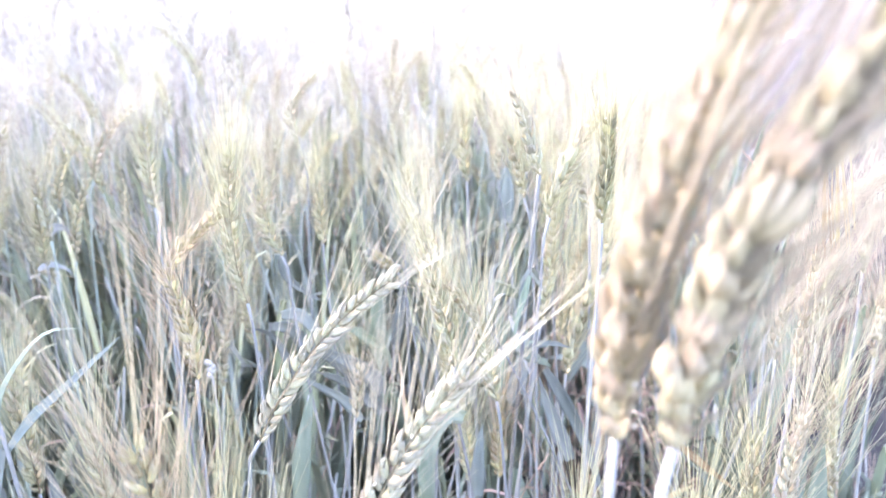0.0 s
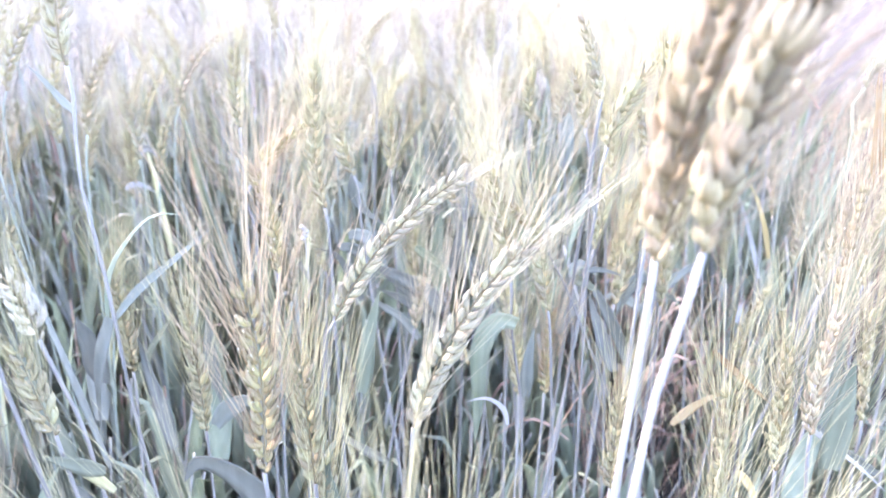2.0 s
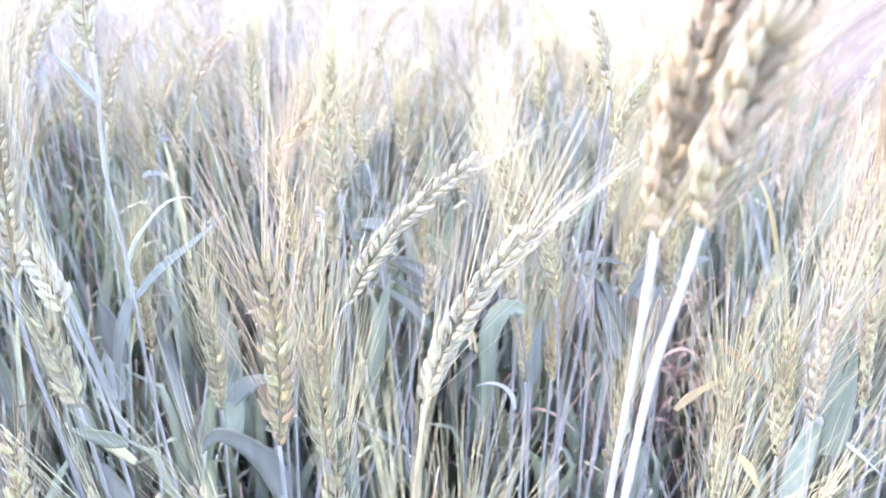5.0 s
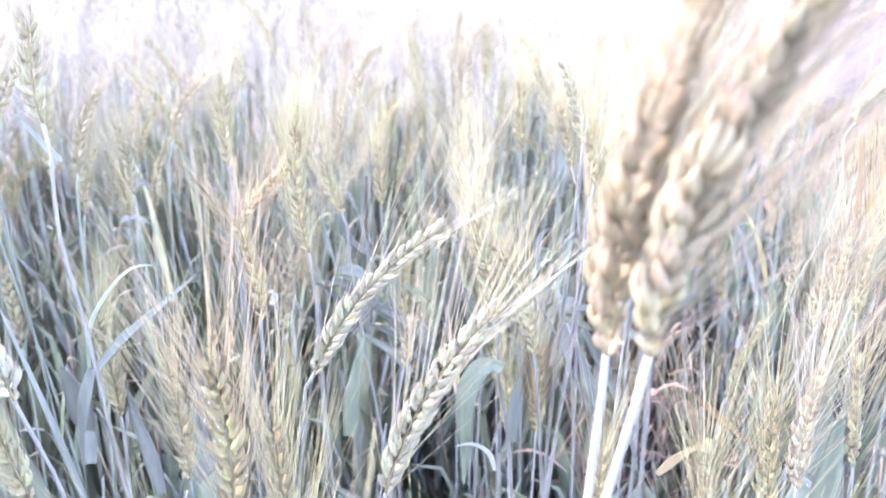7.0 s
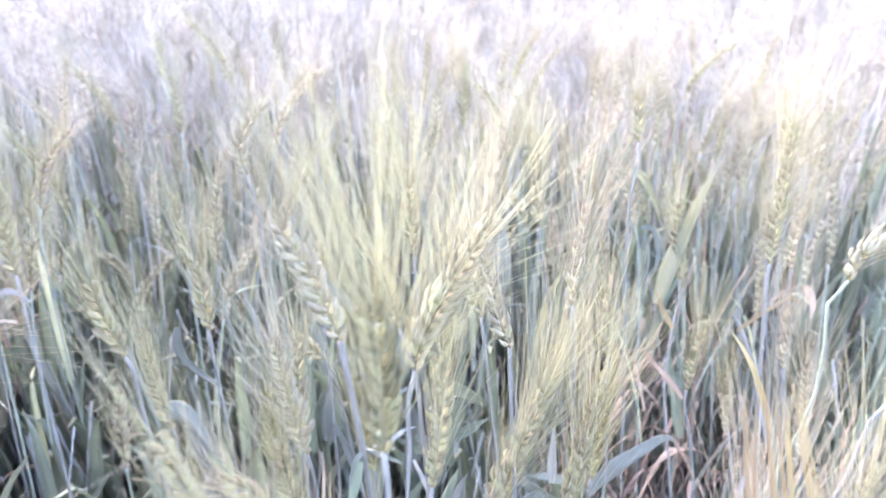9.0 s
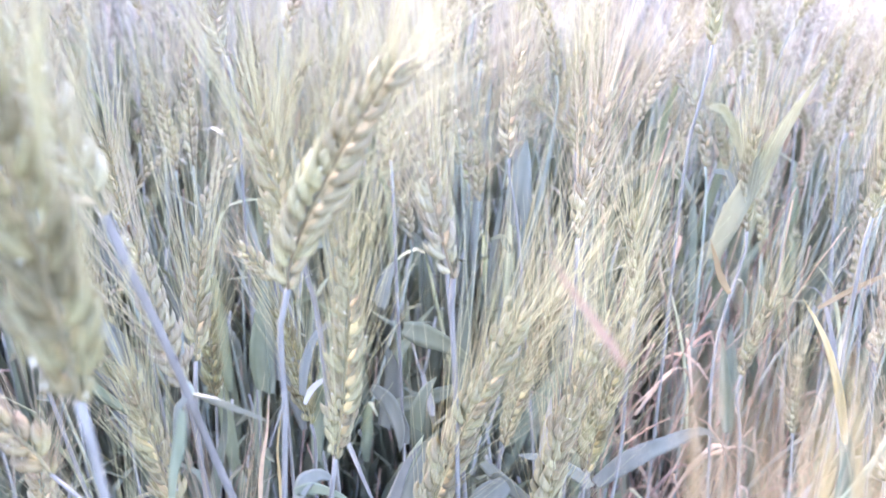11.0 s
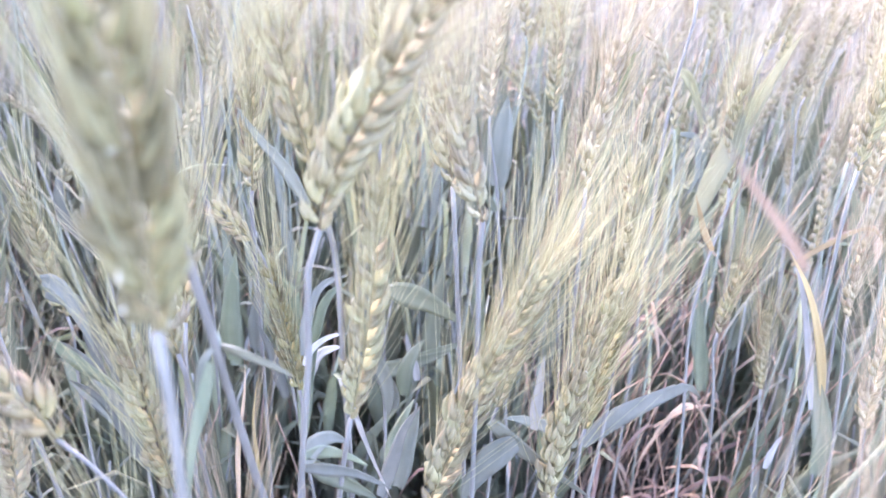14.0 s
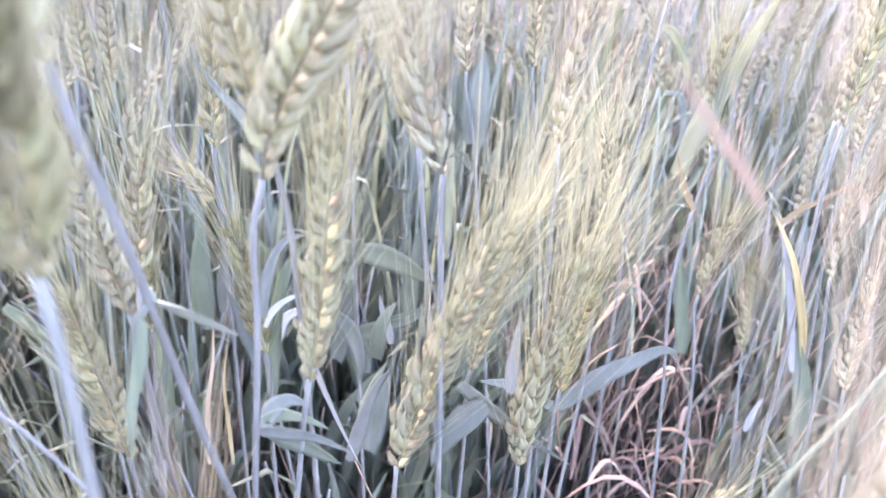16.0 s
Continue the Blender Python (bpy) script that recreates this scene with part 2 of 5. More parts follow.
def mesh_of(name, shape, materials, indices=None, smooth=True):
    me = bpy.data.meshes.new(name)
    me.from_pydata([tuple(v) for v in shape[0]], [], [tuple(int(i) for i in f) for f in shape[1]])
    for m in materials:
        me.materials.append(m)
    if indices is not None:
        me.polygons.foreach_set("material_index", np.asarray(indices, np.int32))
    me.polygons.foreach_set("use_smooth", [smooth] * len(me.polygons))
    me.update()
    return me


def part(name, me, parent, label="", m=None):
    ob = new(name, me)
    ob.parent = parent
    if m is not None:
        ob.matrix_basis = m
    return tagged(ob, label)


def husk(length, width, tilt, spread, sides=7, rings=(0.0, 0.12, 0.34, 0.6, 0.82, 1.0), fat=(0.4, 0.85, 1.0, 0.8, 0.38, 0.05)):
    """One pointed husk standing on its base, bellied outwards."""
    s = np.array(rings)
    line = np.stack([np.sin(tilt) * s * length + 0.12 * length * np.sin(np.pi * s) * np.sign(tilt), spread * np.sin(s * 2.2) * length, np.cos(tilt) * s * length], 1)
    return tube(line, np.array(fat) * width / 2, sides, 0.85)


def spikelet_shape(k, low=False):
    """A spikelet: two outer husks, two florets and a middle one, standing along z."""
    r = np.random.default_rng(100 + k)
    j = lambda a: float(r.normal(0, a))  # noqa: E731
    if low:
        return joined([husk(0.0104, 0.0042, 0.10, -0.17 + j(0.03), 5, (0, 0.2, 0.5, 0.8, 1), (0.4, 0.9, 1, 0.6, 0.06)),
                       husk(0.0104, 0.0042, 0.10, 0.17 + j(0.03), 5, (0, 0.2, 0.5, 0.8, 1), (0.4, 0.9, 1, 0.6, 0.06))])
    full = (0.42, 0.86, 1.0, 0.88, 0.52, 0.16, 0.03)
    rings = (0.0, 0.10, 0.28, 0.50, 0.72, 0.90, 1.0)
    lift = lambda shape, x, z: (shape[0] + np.array((x, 0, z)), shape[1])  # noqa: E731
    return joined([
        husk(0.0088, 0.0030, 0.15 + j(0.08), -0.30 + j(0.06), 6, rings, full),
        husk(0.0088, 0.0030, 0.15 + j(0.08), 0.30 + j(0.06), 6, rings, full),
        lift(husk(0.0116, 0.0034, 0.15 + j(0.08), -0.15 + j(0.05), 7, rings, full), 0.0005, 0.0006),
        lift(husk(0.0116, 0.0034, 0.15 + j(0.08), 0.15 + j(0.05), 7, rings, full), 0.0005, 0.0006),
        lift(husk(0.0094, 0.0032, 0.08 + j(0.06), j(0.08), 6, rings, full), 0.0014, 0.0026),
    ])


SPIKELETS = {}


def spikelet_mesh(look, k, low=False):
    key = (look, k, low)
    if key not in SPIKELETS:
        SPIKELETS[key] = mesh_of("spikelet", spikelet_shape(k, low), [GRAIN[look]])
    return SPIKELETS[key]


def bow(a, b, c, n):
    """n points on the bow from a to c that passes b half way."""
    a, b, c = (np.asarray(p, float) for p in (a, b, c))
    mid = 2 * b - 0.5 * (a + c)
    s = np.linspace(0, 1, n)[:, None]
    return (1 - s) ** 2 * a + 2 * s * (1 - s) * mid + s * s * c


def even(line, n):
    """The same line in n points at even steps."""
    u = np.concatenate([[0], np.cumsum(np.linalg.norm(np.diff(line, axis=0), axis=1))])
    at = np.linspace(0, u[-1], n)
    return np.stack([np.interp(at, u, line[:, i]) for i in range(3)], 1)


def ear_layout(line, count, turn, r, big=1.0):
    """Where the spikelets of an ear sit: place, direction, across, size and the ear's own direction."""
    t, u, v = frames_along(line)
    chord = unit(line[-1] - line[0])
    out = []
    for i in range(count):
        s = i / (count - 1)
        f = s * (len(line) - 1)
        k = min(int(f), len(line) - 2)
        p = line[k] + (line[k + 1] - line[k]) * (f - k)
        side = u[k] * math.cos(turn) + v[k] * math.sin(turn)
        side = side * (1 if i % 2 else -1)
        open_by = (0.30 - 0.10 * s) * (0.35 if i == count - 1 else 1) + r.normal(0, 0.09)
        way = unit(t[k] * math.cos(open_by) + side * math.sin(open_by))
        size = min(1.0, 0.55 + 3.2 * s) * (0.74 + 0.26 * math.sin(np.pi * min(1, s * 1.05 + 0.2))) * (1 + r.normal(0, 0.08)) * big
        across, roll = unit(np.cross(way, side)), r.normal(0, 0.28)
        across = across * math.cos(roll) + np.cross(way, across) * math.sin(roll)
        out.append((p + side * 0.0010 * size, way, across, size, unit(t[k] + chord), side))
    return out


def awn_tubes(layout, length, spread, r, per=2, sides=3, steps=6, thick=0.00014, sweep=(0, 0, 0)):
    tubes = []
    n = len(layout)
    for i, (p, way, across, size, t, side) in enumerate(layout):
        for k in range(per):
            fan = (k - (per - 1) / 2) * 0.28
            d = unit(t + side * (spread * (0.55 + 0.5 * r.random())) + across * (fan + r.normal(0, 0.09)) * (spread / 0.2) * 0.8 + np.array(sweep) * r.uniform(0.5, 1.2) * (1.5 - i / n))
            grow = length * (0.72 + 0.28 * math.sin(np.pi * (0.15 + 0.7 * i / n))) * (1 + r.normal(0, 0.12))
            start = p + way * 0.0068 * size + across * fan * 0.008
            s = np.linspace(0, 1, steps)[:, None]
            bend = unit(side + across * r.normal(0, 0.7) + np.array((0, 0, -0.25))) * r.uniform(-0.03, 0.07) * grow
            line = start + d * grow * s + bend * s * s
            tubes.append(tube(line, thick * np.linspace(1, 0.38, steps), sides))
    return joined(tubes)


LABELS = {
    "green": "green-gold bearded wheat, unripe ear", "straw": "straw-coloured wheat with long awns", "pale": "pale cream wheat with a plump ear",
    "ripe": "ripe golden wheat, heavy bearded ear", "rust": "golden brown wheat with spreading awns", "dark": "green wheat, ear coloured darker than the rest",
    "bleached": "bleached wheat with a withered ear",
}
counter = [0]
plant = None
STALKS = []


def wheat(base, mid, tip, stalk, look="green", spread=0.2, awn=0.075, label="", low=False, size=1.0, thick=1.0, per=4, bristle=1.0, face=None, sweep=(0, 0, 0), stem=None, group="wheat plants of the field"):
    """One wheat plant: a stalk from the ground up, an ear of spikelets on a bowed spine, and its awns."""
    global plant
    r = np.random.default_rng(int(abs(base[0]) * 7e4 + abs(base[1]) * 3e4 + base[2] * 1e4))
    foot = np.array(stalk[-1], float)
    plant = new("wheat_plant")
    plant.location = foot
    words = LABELS[look] + (" on a %s stalk" % label if label else " on an upright stalk")
    tagged(plant, words, "wheat", group)
    base, mid, tip = (np.array(p, float) - foot for p in (base, mid, tip))
    below = [np.array(p, float) - foot for p in stalk]
    under = base + unit(base - mid) * 0.012
    line = smooth_line([base, under] + below if len(below) < 2 or np.linalg.norm(below[0] - base) > 0.03 else [base] + below, 26)
    wide = np.linspace(0.00105, 0.0016, 26) * thick
    part("stalk", mesh_of("stalk", tube(line, wide, 8), [stem or STALK_RIPE if stem or look == "ripe" else STALK_GREEN if low else STALK]), plant)
    STALKS.append((plant, line + foot))
    spine = even(bow(base, mid, tip, 70), 24)
    long = float(np.linalg.norm(np.diff(spine, axis=0), axis=1).sum())
    count = max(8, int(round(long / (0.0042 if low else 0.0031))))
    ear = part("ear", mesh_of("ear", tube(spine, np.linspace(0.0006, 0.0003, 24), 6), [RACHIS]), plant)
    layout = ear_layout(spine, count, r.uniform(0.7, 1.5) if face is None else face, r, size)
    for i, (p, way, across, grow, t, side) in enumerate(layout):
        m = Matrix((np.cross(across, way), across, way)).transposed().to_4x4()
        m = Matrix.Translation(p) @ m @ Matrix.Diagonal((grow, grow, grow, 1))
        part("spikelet", spikelet_mesh(look, i % 4, low), ear, m=m)
    if awn > 0.01:
        part("beard", mesh_of("beard", awn_tubes(layout, awn, spread, r, 4 if low else per, steps=4 if low else 6, thick=0.00014 if low else 0.000175 * bristle, sweep=sweep), [AWN[look]]), ear)
    if not low:
        specks = []
        for p, way, across, grow, t, side in layout:
            if r.random() < 0.3:
                q = p + way * 0.0075 * grow + across * r.normal(0, 0.003) + side * r.uniform(0, 0.003)
                d = unit(r.normal(0, 1, 3) + np.array((0, 0, -1.0))) * r.uniform(0.0012, 0.0022)
                specks.append(tube(np.array([q, q + d * 0.5, q + d]), np.array((0.5, 1, 0.4)) * 0.00042, 4))
        if specks:
            part("anther_bloom", mesh_of("anther_bloom", joined(specks), [ANTHER]), ear, "tiny cream anthers")["kind"] = "stuff"
    return plant


def collar(of, place, way, radius=0.0012):
    """The pale swollen joint where a leaf leaves the stalk."""
    p, d = np.array(place) - np.array(of.location), unit(way)
    s = np.linspace(-1, 1, 7)
    line = p + d * (s * 0.0025)[:, None]
    part("collar", mesh_of("collar", tube(line, radius * (0.72 + 0.28 * np.cos(s * 1.5)), 10), [STALK_GREEN]), of, "pale green stalk joint")


def leaf(of, points, width, look, twist=None, facing=(-0.1, -1.0, 0.15)):
    """A leaf blade that belongs to a plant."""
    counter[0] += 1
    r = np.random.default_rng(counter[0])
    line = smooth_line([np.array(p) - np.array(of.location) for p in points], 14)
    shape = blade(line, width, facing, r.uniform(-0.7, 0.7) if twist is None else twist, r.uniform(0.1, 0.4), curl=r.uniform(-0.1, 0.25))
    words = {"red": "dry reddish leaf", "tan": "narrow dry tan blade", "pale": "bleached leaf", "straw": "straw-coloured leaf"}.get(look, "")
    return part("leaf", mesh_of("leaf", shape, [BLADE[look]]), of, words)


def owner(place):
    """The plant whose stalk passes nearest to a place."""
    return min(STALKS, key=lambda one: np.linalg.norm(one[1] - np.array(place), axis=1).min())[0]


def cocoon(place):
    """A small lumpy white cocoon of an insect, held by an awn."""
    r = np.random.default_rng(5)
    lumps = []
    for i in range(6):
        q = np.array((r.normal(0, 0.0007), r.normal(0, 0.0005), -0.003 + 0.0011 * i))
        lumps.append(tube(np.array([q, q + (0, 0, 0.0008), q + (0, 0, 0.0016), q + (0, 0, 0.0024)]), np.array((0.4, 1, 0.9, 0.3)) * r.uniform(0.0010, 0.0015), 7))
    lumps.append(tube(np.array([(0, 0, -0.05), (0.001, 0, -0.02), (0, 0, 0.004)]), 0.0003, 4))
    ob = new("insect_cocoon", mesh_of("insect_cocoon", joined(lumps), [BLADE["pale"]]))
    ob.location = place
    tagged(ob, "small lumpy white insect cocoon on an awn tip", "cocoon")


# ---- ground ----
def ground():
    """One sheet: level soil, clods near the path, out to the horizon."""
    near = np.linspace(-3, 3, 61)
    far = np.array([6, 12, 30, 80, 200, 600, 2000.0])
    xs = np.concatenate([-far[::-1], near, far])
    ys = np.concatenate([-far[::-1], near, far])
    verts, faces = [], []
    for y in ys:
        for x in xs:
            lump = 0.02 * noise.noise((x * 3, y * 3, 0)) + 0.010 * noise.noise((x * 11, y * 11, 4)) if abs(x) < 6 and abs(y) < 6 else 0
            verts.append((x, y, lump - 0.012))
    n = len(xs)
    for j in range(len(ys) - 1):
        for i in range(n - 1):
            faces.append((j * n + i, j * n + i + 1, (j + 1) * n + i + 1, (j + 1) * n + i))
    ob = new("ground", mesh_of("ground", (np.array(verts), faces), [SOIL]))
    tagged(ob, "bare brown soil of the wheat field", "ground", kind="structure")


ground()

# ---- plants beside the path ----
# two ripe ears side by side, close to the path
wheat((0.046, 0.150, 0.885), (0.047, 0.139, 0.935), (0.056, 0.124, 0.987), [(0.046, 0.150, 0.869), (0.045, 0.150, 0.834), (0.044, 0.150, 0.797), (0.038, 0.150, 0.396), (0.034, 0.150, 0.000)], look='ripe', spread=0.17, awn=0.085, size=1.2, per=3, face=1.05, bristle=1.8, sweep=(0.08, 0, 0))
wheat((0.054, 0.131, 0.896), (0.058, 0.122, 0.942), (0.073, 0.110, 0.986), [(0.052, 0.131, 0.879), (0.050, 0.131, 0.866), (0.048, 0.131, 0.853), (0.0465, 0.131, 0.834), (0.0455, 0.131, 0.808), (0.036, 0.131, 0.404), (0.030, 0.131, 0.000)], look='ripe', spread=0.24, awn=0.085, size=1.3, per=3, face=1.1, bristle=1.8, sweep=(0.35, 0.05, -0.05))

# bowed ear and the plants round it
wheat((-0.099, 0.332, 0.758), (-0.068, 0.335, 0.811), (-0.027, 0.339, 0.849), [(-0.107, 0.331, 0.722), (-0.114, 0.330, 0.670), (-0.155, 0.326, 0.335), (-0.176, 0.324, 0.000)], look='pale', spread=0.3, label='bowed', awn=0.088, size=1.0, per=1, bristle=1.25, face=0.3, sweep=(-0.04, -0.03, 0.07))
wheat((-0.037, 0.233, 0.757), (-0.018, 0.235, 0.811), (0.010, 0.238, 0.851), [(-0.038, 0.233, 0.737), (-0.039, 0.233, 0.708), (-0.053, 0.231, 0.354), (-0.060, 0.231, 0.000)], look='pale', spread=0.3, label='bowed', awn=0.088, size=1.0, per=2, bristle=1.2, face=0.3, sweep=(-0.04, -0.03, 0.07))
wheat((-0.106, 0.217, 0.736), (-0.104, 0.217, 0.789), (-0.108, 0.216, 0.832), [(-0.105, 0.217, 0.714), (-0.098, 0.217, 0.357), (-0.094, 0.218, 0.000)], look='rust', spread=0.34, awn=0.1, per=3, bristle=1.25, sweep=(-0.06, 0, 0))
wheat((-0.257, 0.351, 0.901), (-0.258, 0.350, 0.918), (-0.255, 0.351, 0.955), [(-0.260, 0.350, 0.834), (-0.256, 0.351, 0.785), (-0.253, 0.351, 0.737), (-0.250, 0.351, 0.668), (-0.242, 0.352, 0.578), (-0.222, 0.354, 0.289), (-0.212, 0.355, 0.000)], look='pale', spread=0.2, label='tall')
collar(plant, (-0.254, 0.353, 0.736), (0.03, 0.00, -1.00))
leaf(plant, [(-0.254, 0.353, 0.735), (-0.240, 0.361, 0.753), (-0.217, 0.370, 0.773), (-0.190, 0.379, 0.797)], 0.0062, 'blue', twist=0.3)
leaf(plant, [(-0.258, 0.352, 0.738), (-0.255, 0.356, 0.765), (-0.244, 0.360, 0.786), (-0.224, 0.366, 0.806), (-0.208, 0.370, 0.806)], 0.0046, 'green', twist=0.9)
leaf(plant, [(-0.257, 0.353, 0.736), (-0.270, 0.352, 0.694), (-0.277, 0.351, 0.637)], 0.011, 'blue')
wheat((-0.132, 0.441, 0.791), (-0.138, 0.441, 0.836), (-0.135, 0.441, 0.890), [(-0.129, 0.442, 0.748), (-0.128, 0.442, 0.705), (-0.117, 0.443, 0.352), (-0.112, 0.443, 0.000)], look='green', spread=0.18)
wheat((-0.204, 0.487, 0.790), (-0.192, 0.488, 0.810), (-0.161, 0.491, 0.839), [(-0.204, 0.487, 0.759), (-0.203, 0.487, 0.724), (-0.199, 0.487, 0.362), (-0.197, 0.488, 0.000)], look='rust', spread=0.42, label='bowed', awn=0.08)
wheat((-0.160, 0.409, 0.751), (-0.161, 0.409, 0.786), (-0.170, 0.408, 0.823), [(-0.161, 0.409, 0.728), (-0.167, 0.408, 0.364), (-0.170, 0.408, 0.000)], look='rust', spread=0.42, awn=0.08)
wheat((0.035, 0.426, 0.727), (0.030, 0.426, 0.754), (0.021, 0.425, 0.793), [(0.041, 0.427, 0.679), (0.051, 0.428, 0.566), (0.072, 0.430, 0.283), (0.083, 0.431, 0.000)], look='green', spread=0.2)
leaf(plant, [(0.076, 0.492, 0.715), (0.092, 0.494, 0.687), (0.114, 0.496, 0.638), (0.135, 0.498, 0.574)], 0.01, 'blue')
wheat((0.006, 0.435, 0.748), (0.000, 0.434, 0.783), (-0.012, 0.433, 0.829), [(0.009, 0.435, 0.710), (0.021, 0.436, 0.640), (0.027, 0.437, 0.538), (0.041, 0.438, 0.269), (0.048, 0.439, 0.000)], look='green', spread=0.2, per=2, label='tall')
leaf(plant, [(0.013, 0.423, 0.717), (0.000, 0.421, 0.720), (-0.010, 0.420, 0.705), (-0.012, 0.420, 0.652), (-0.013, 0.420, 0.610)], 0.016, 'green', twist=0.1)
leaf(plant, [(0.011, 0.393, 0.649), (0.006, 0.396, 0.662), (-0.005, 0.399, 0.666), (-0.020, 0.400, 0.661)], 0.004, 'pale')
leaf(plant, [(0.023, 0.403, 0.668), (0.023, 0.403, 0.701), (0.025, 0.403, 0.724)], 0.01, 'blue')

# bleached ears near the camera's left
wheat((-0.238, 0.227, 0.811), (-0.234, 0.228, 0.856), (-0.230, 0.228, 0.910), [(-0.238, 0.227, 0.770), (-0.232, 0.228, 0.722), (-0.225, 0.229, 0.668), (-0.187, 0.233, 0.334), (-0.168, 0.235, 0.000)], look='pale', spread=0.18, label='tall')
wheat((-0.243, 0.264, 0.771), (-0.247, 0.264, 0.788), (-0.255, 0.263, 0.807), [(-0.239, 0.265, 0.753), (-0.230, 0.266, 0.719), (-0.225, 0.266, 0.678), (-0.192, 0.270, 0.339), (-0.176, 0.272, 0.000)], look='bleached', spread=0.3, awn=0.02, label='drooping')
wheat((-0.225, 0.238, 0.730), (-0.230, 0.238, 0.752), (-0.235, 0.237, 0.779), [(-0.222, 0.238, 0.708), (-0.184, 0.243, 0.354), (-0.165, 0.245, 0.000)], look='green', spread=0.2)
leaf(plant, [(-0.198, 0.234, 0.714), (-0.213, 0.233, 0.717), (-0.229, 0.231, 0.721)], 0.01, 'green')

# lower ears among the leaves
wheat((-0.199, 0.352, 0.652), (-0.200, 0.352, 0.696), (-0.204, 0.352, 0.748), [(-0.199, 0.352, 0.625), (-0.199, 0.352, 0.312), (-0.199, 0.352, 0.000)], look='green', spread=0.2)
wheat((-0.090, 0.245, 0.708), (-0.092, 0.245, 0.742), (-0.094, 0.245, 0.779), [(-0.089, 0.245, 0.691), (-0.068, 0.248, 0.345), (-0.057, 0.249, 0.000)], look='green', spread=0.2)
wheat((-0.292, 0.427, 0.646), (-0.293, 0.427, 0.688), (-0.297, 0.427, 0.737), [(-0.294, 0.427, 0.602), (-0.308, 0.426, 0.301), (-0.315, 0.425, 0.000)], look='green', spread=0.2)
leaf(plant, [(-0.112, 0.235, 0.689), (-0.118, 0.235, 0.711), (-0.133, 0.233, 0.725), (-0.145, 0.232, 0.727), (-0.154, 0.231, 0.714)], 0.02, 'blue')
leaf(plant, [(-0.233, 0.440, 0.611), (-0.229, 0.441, 0.666), (-0.230, 0.441, 0.702)], 0.022, 'blue')
leaf(plant, [(-0.288, 0.381, 0.665), (-0.292, 0.381, 0.694), (-0.300, 0.380, 0.719)], 0.02, 'blue')
leaf(plant, [(-0.170, 0.307, 0.692), (-0.159, 0.308, 0.707), (-0.147, 0.309, 0.712), (-0.141, 0.310, 0.691)], 0.012, 'blue')
leaf(plant, [(-0.075, 0.382, 0.616), (-0.100, 0.380, 0.633), (-0.120, 0.378, 0.645)], 0.01, 'blue')
leaf(plant, [(-0.103, 0.425, 0.645), (-0.096, 0.425, 0.696), (-0.089, 0.426, 0.735)], 0.015, 'green')
leaf(plant, [(-0.157, 0.650, 0.753), (-0.157, 0.650, 0.729), (-0.122, 0.653, 0.698)], 0.01, 'blue')

# right-hand ears at the foot of the ripe pair
wheat((0.129, 0.286, 0.675), (0.126, 0.286, 0.714), (0.122, 0.286, 0.755), [(0.131, 0.287, 0.649), (0.157, 0.289, 0.325), (0.170, 0.290, 0.000)], look='green', spread=0.2)
wheat((0.182, 0.345, 0.665), (0.178, 0.344, 0.705), (0.173, 0.344, 0.752), [(0.185, 0.345, 0.634), (0.214, 0.348, 0.317), (0.229, 0.350, 0.000)], look='green', spread=0.25)
wheat((0.185, 0.319, 0.712), (0.182, 0.318, 0.743), (0.184, 0.319, 0.787), [(0.191, 0.319, 0.671), (0.231, 0.323, 0.335), (0.251, 0.325, 0.000)], look='straw', spread=0.28)
wheat((0.248, 0.386, 0.681), (0.243, 0.386, 0.715), (0.236, 0.385, 0.757), [(0.252, 0.387, 0.636), (0.257, 0.387, 0.611), (0.303, 0.392, 0.306), (0.326, 0.394, 0.000)], look='green', spread=0.2)
wheat((0.077, 0.327, 0.654), (0.076, 0.327, 0.685), (0.076, 0.327, 0.719), [(0.078, 0.327, 0.631), (0.083, 0.328, 0.316), (0.086, 0.328, 0.000)], look='green', spread=0.2)
leaf(plant, [(0.114, 0.349, 0.691), (0.128, 0.350, 0.707), (0.147, 0.352, 0.718)], 0.006, 'tan')
leaf(plant, [(0.158, 0.342, 0.665), (0.168, 0.343, 0.652), (0.177, 0.344, 0.634)], 0.006, 'tan')
leaf(plant, [(0.138, 0.370, 0.735), (0.164, 0.372, 0.712), (0.182, 0.374, 0.696)], 0.005, 'tan')
leaf(plant, [(0.263, 0.375, 0.646), (0.236, 0.373, 0.664), (0.207, 0.370, 0.691)], 0.008, 'blue')
leaf(plant, [(0.210, 0.338, 0.675), (0.209, 0.338, 0.709), (0.208, 0.338, 0.756)], 0.018, 'green')

# bowed ears beside the field edge
wheat((0.289, 0.588, 0.871), (0.307, 0.590, 0.897), (0.364, 0.598, 0.905), [(0.280, 0.568, 0.826), (0.269, 0.556, 0.782), (0.249, 0.543, 0.738), (0.238, 0.538, 0.680), (0.236, 0.540, 0.450), (0.238, 0.545, 0.000)], thick=0.85, look='pale', spread=0.3, label='bowed', stem=BLADE['green'])
wheat((0.324, 0.596, 0.797), (0.340, 0.598, 0.826), (0.378, 0.603, 0.845), [(0.314, 0.595, 0.752), (0.297, 0.592, 0.681), (0.227, 0.583, 0.340), (0.192, 0.579, 0.000)], look='pale', spread=0.3, label='bowed')
wheat((0.018, 0.718, 0.804), (0.016, 0.718, 0.839), (0.015, 0.717, 0.872), [(0.022, 0.718, 0.726), (0.038, 0.720, 0.363), (0.046, 0.721, 0.000)], look='green', spread=0.2)
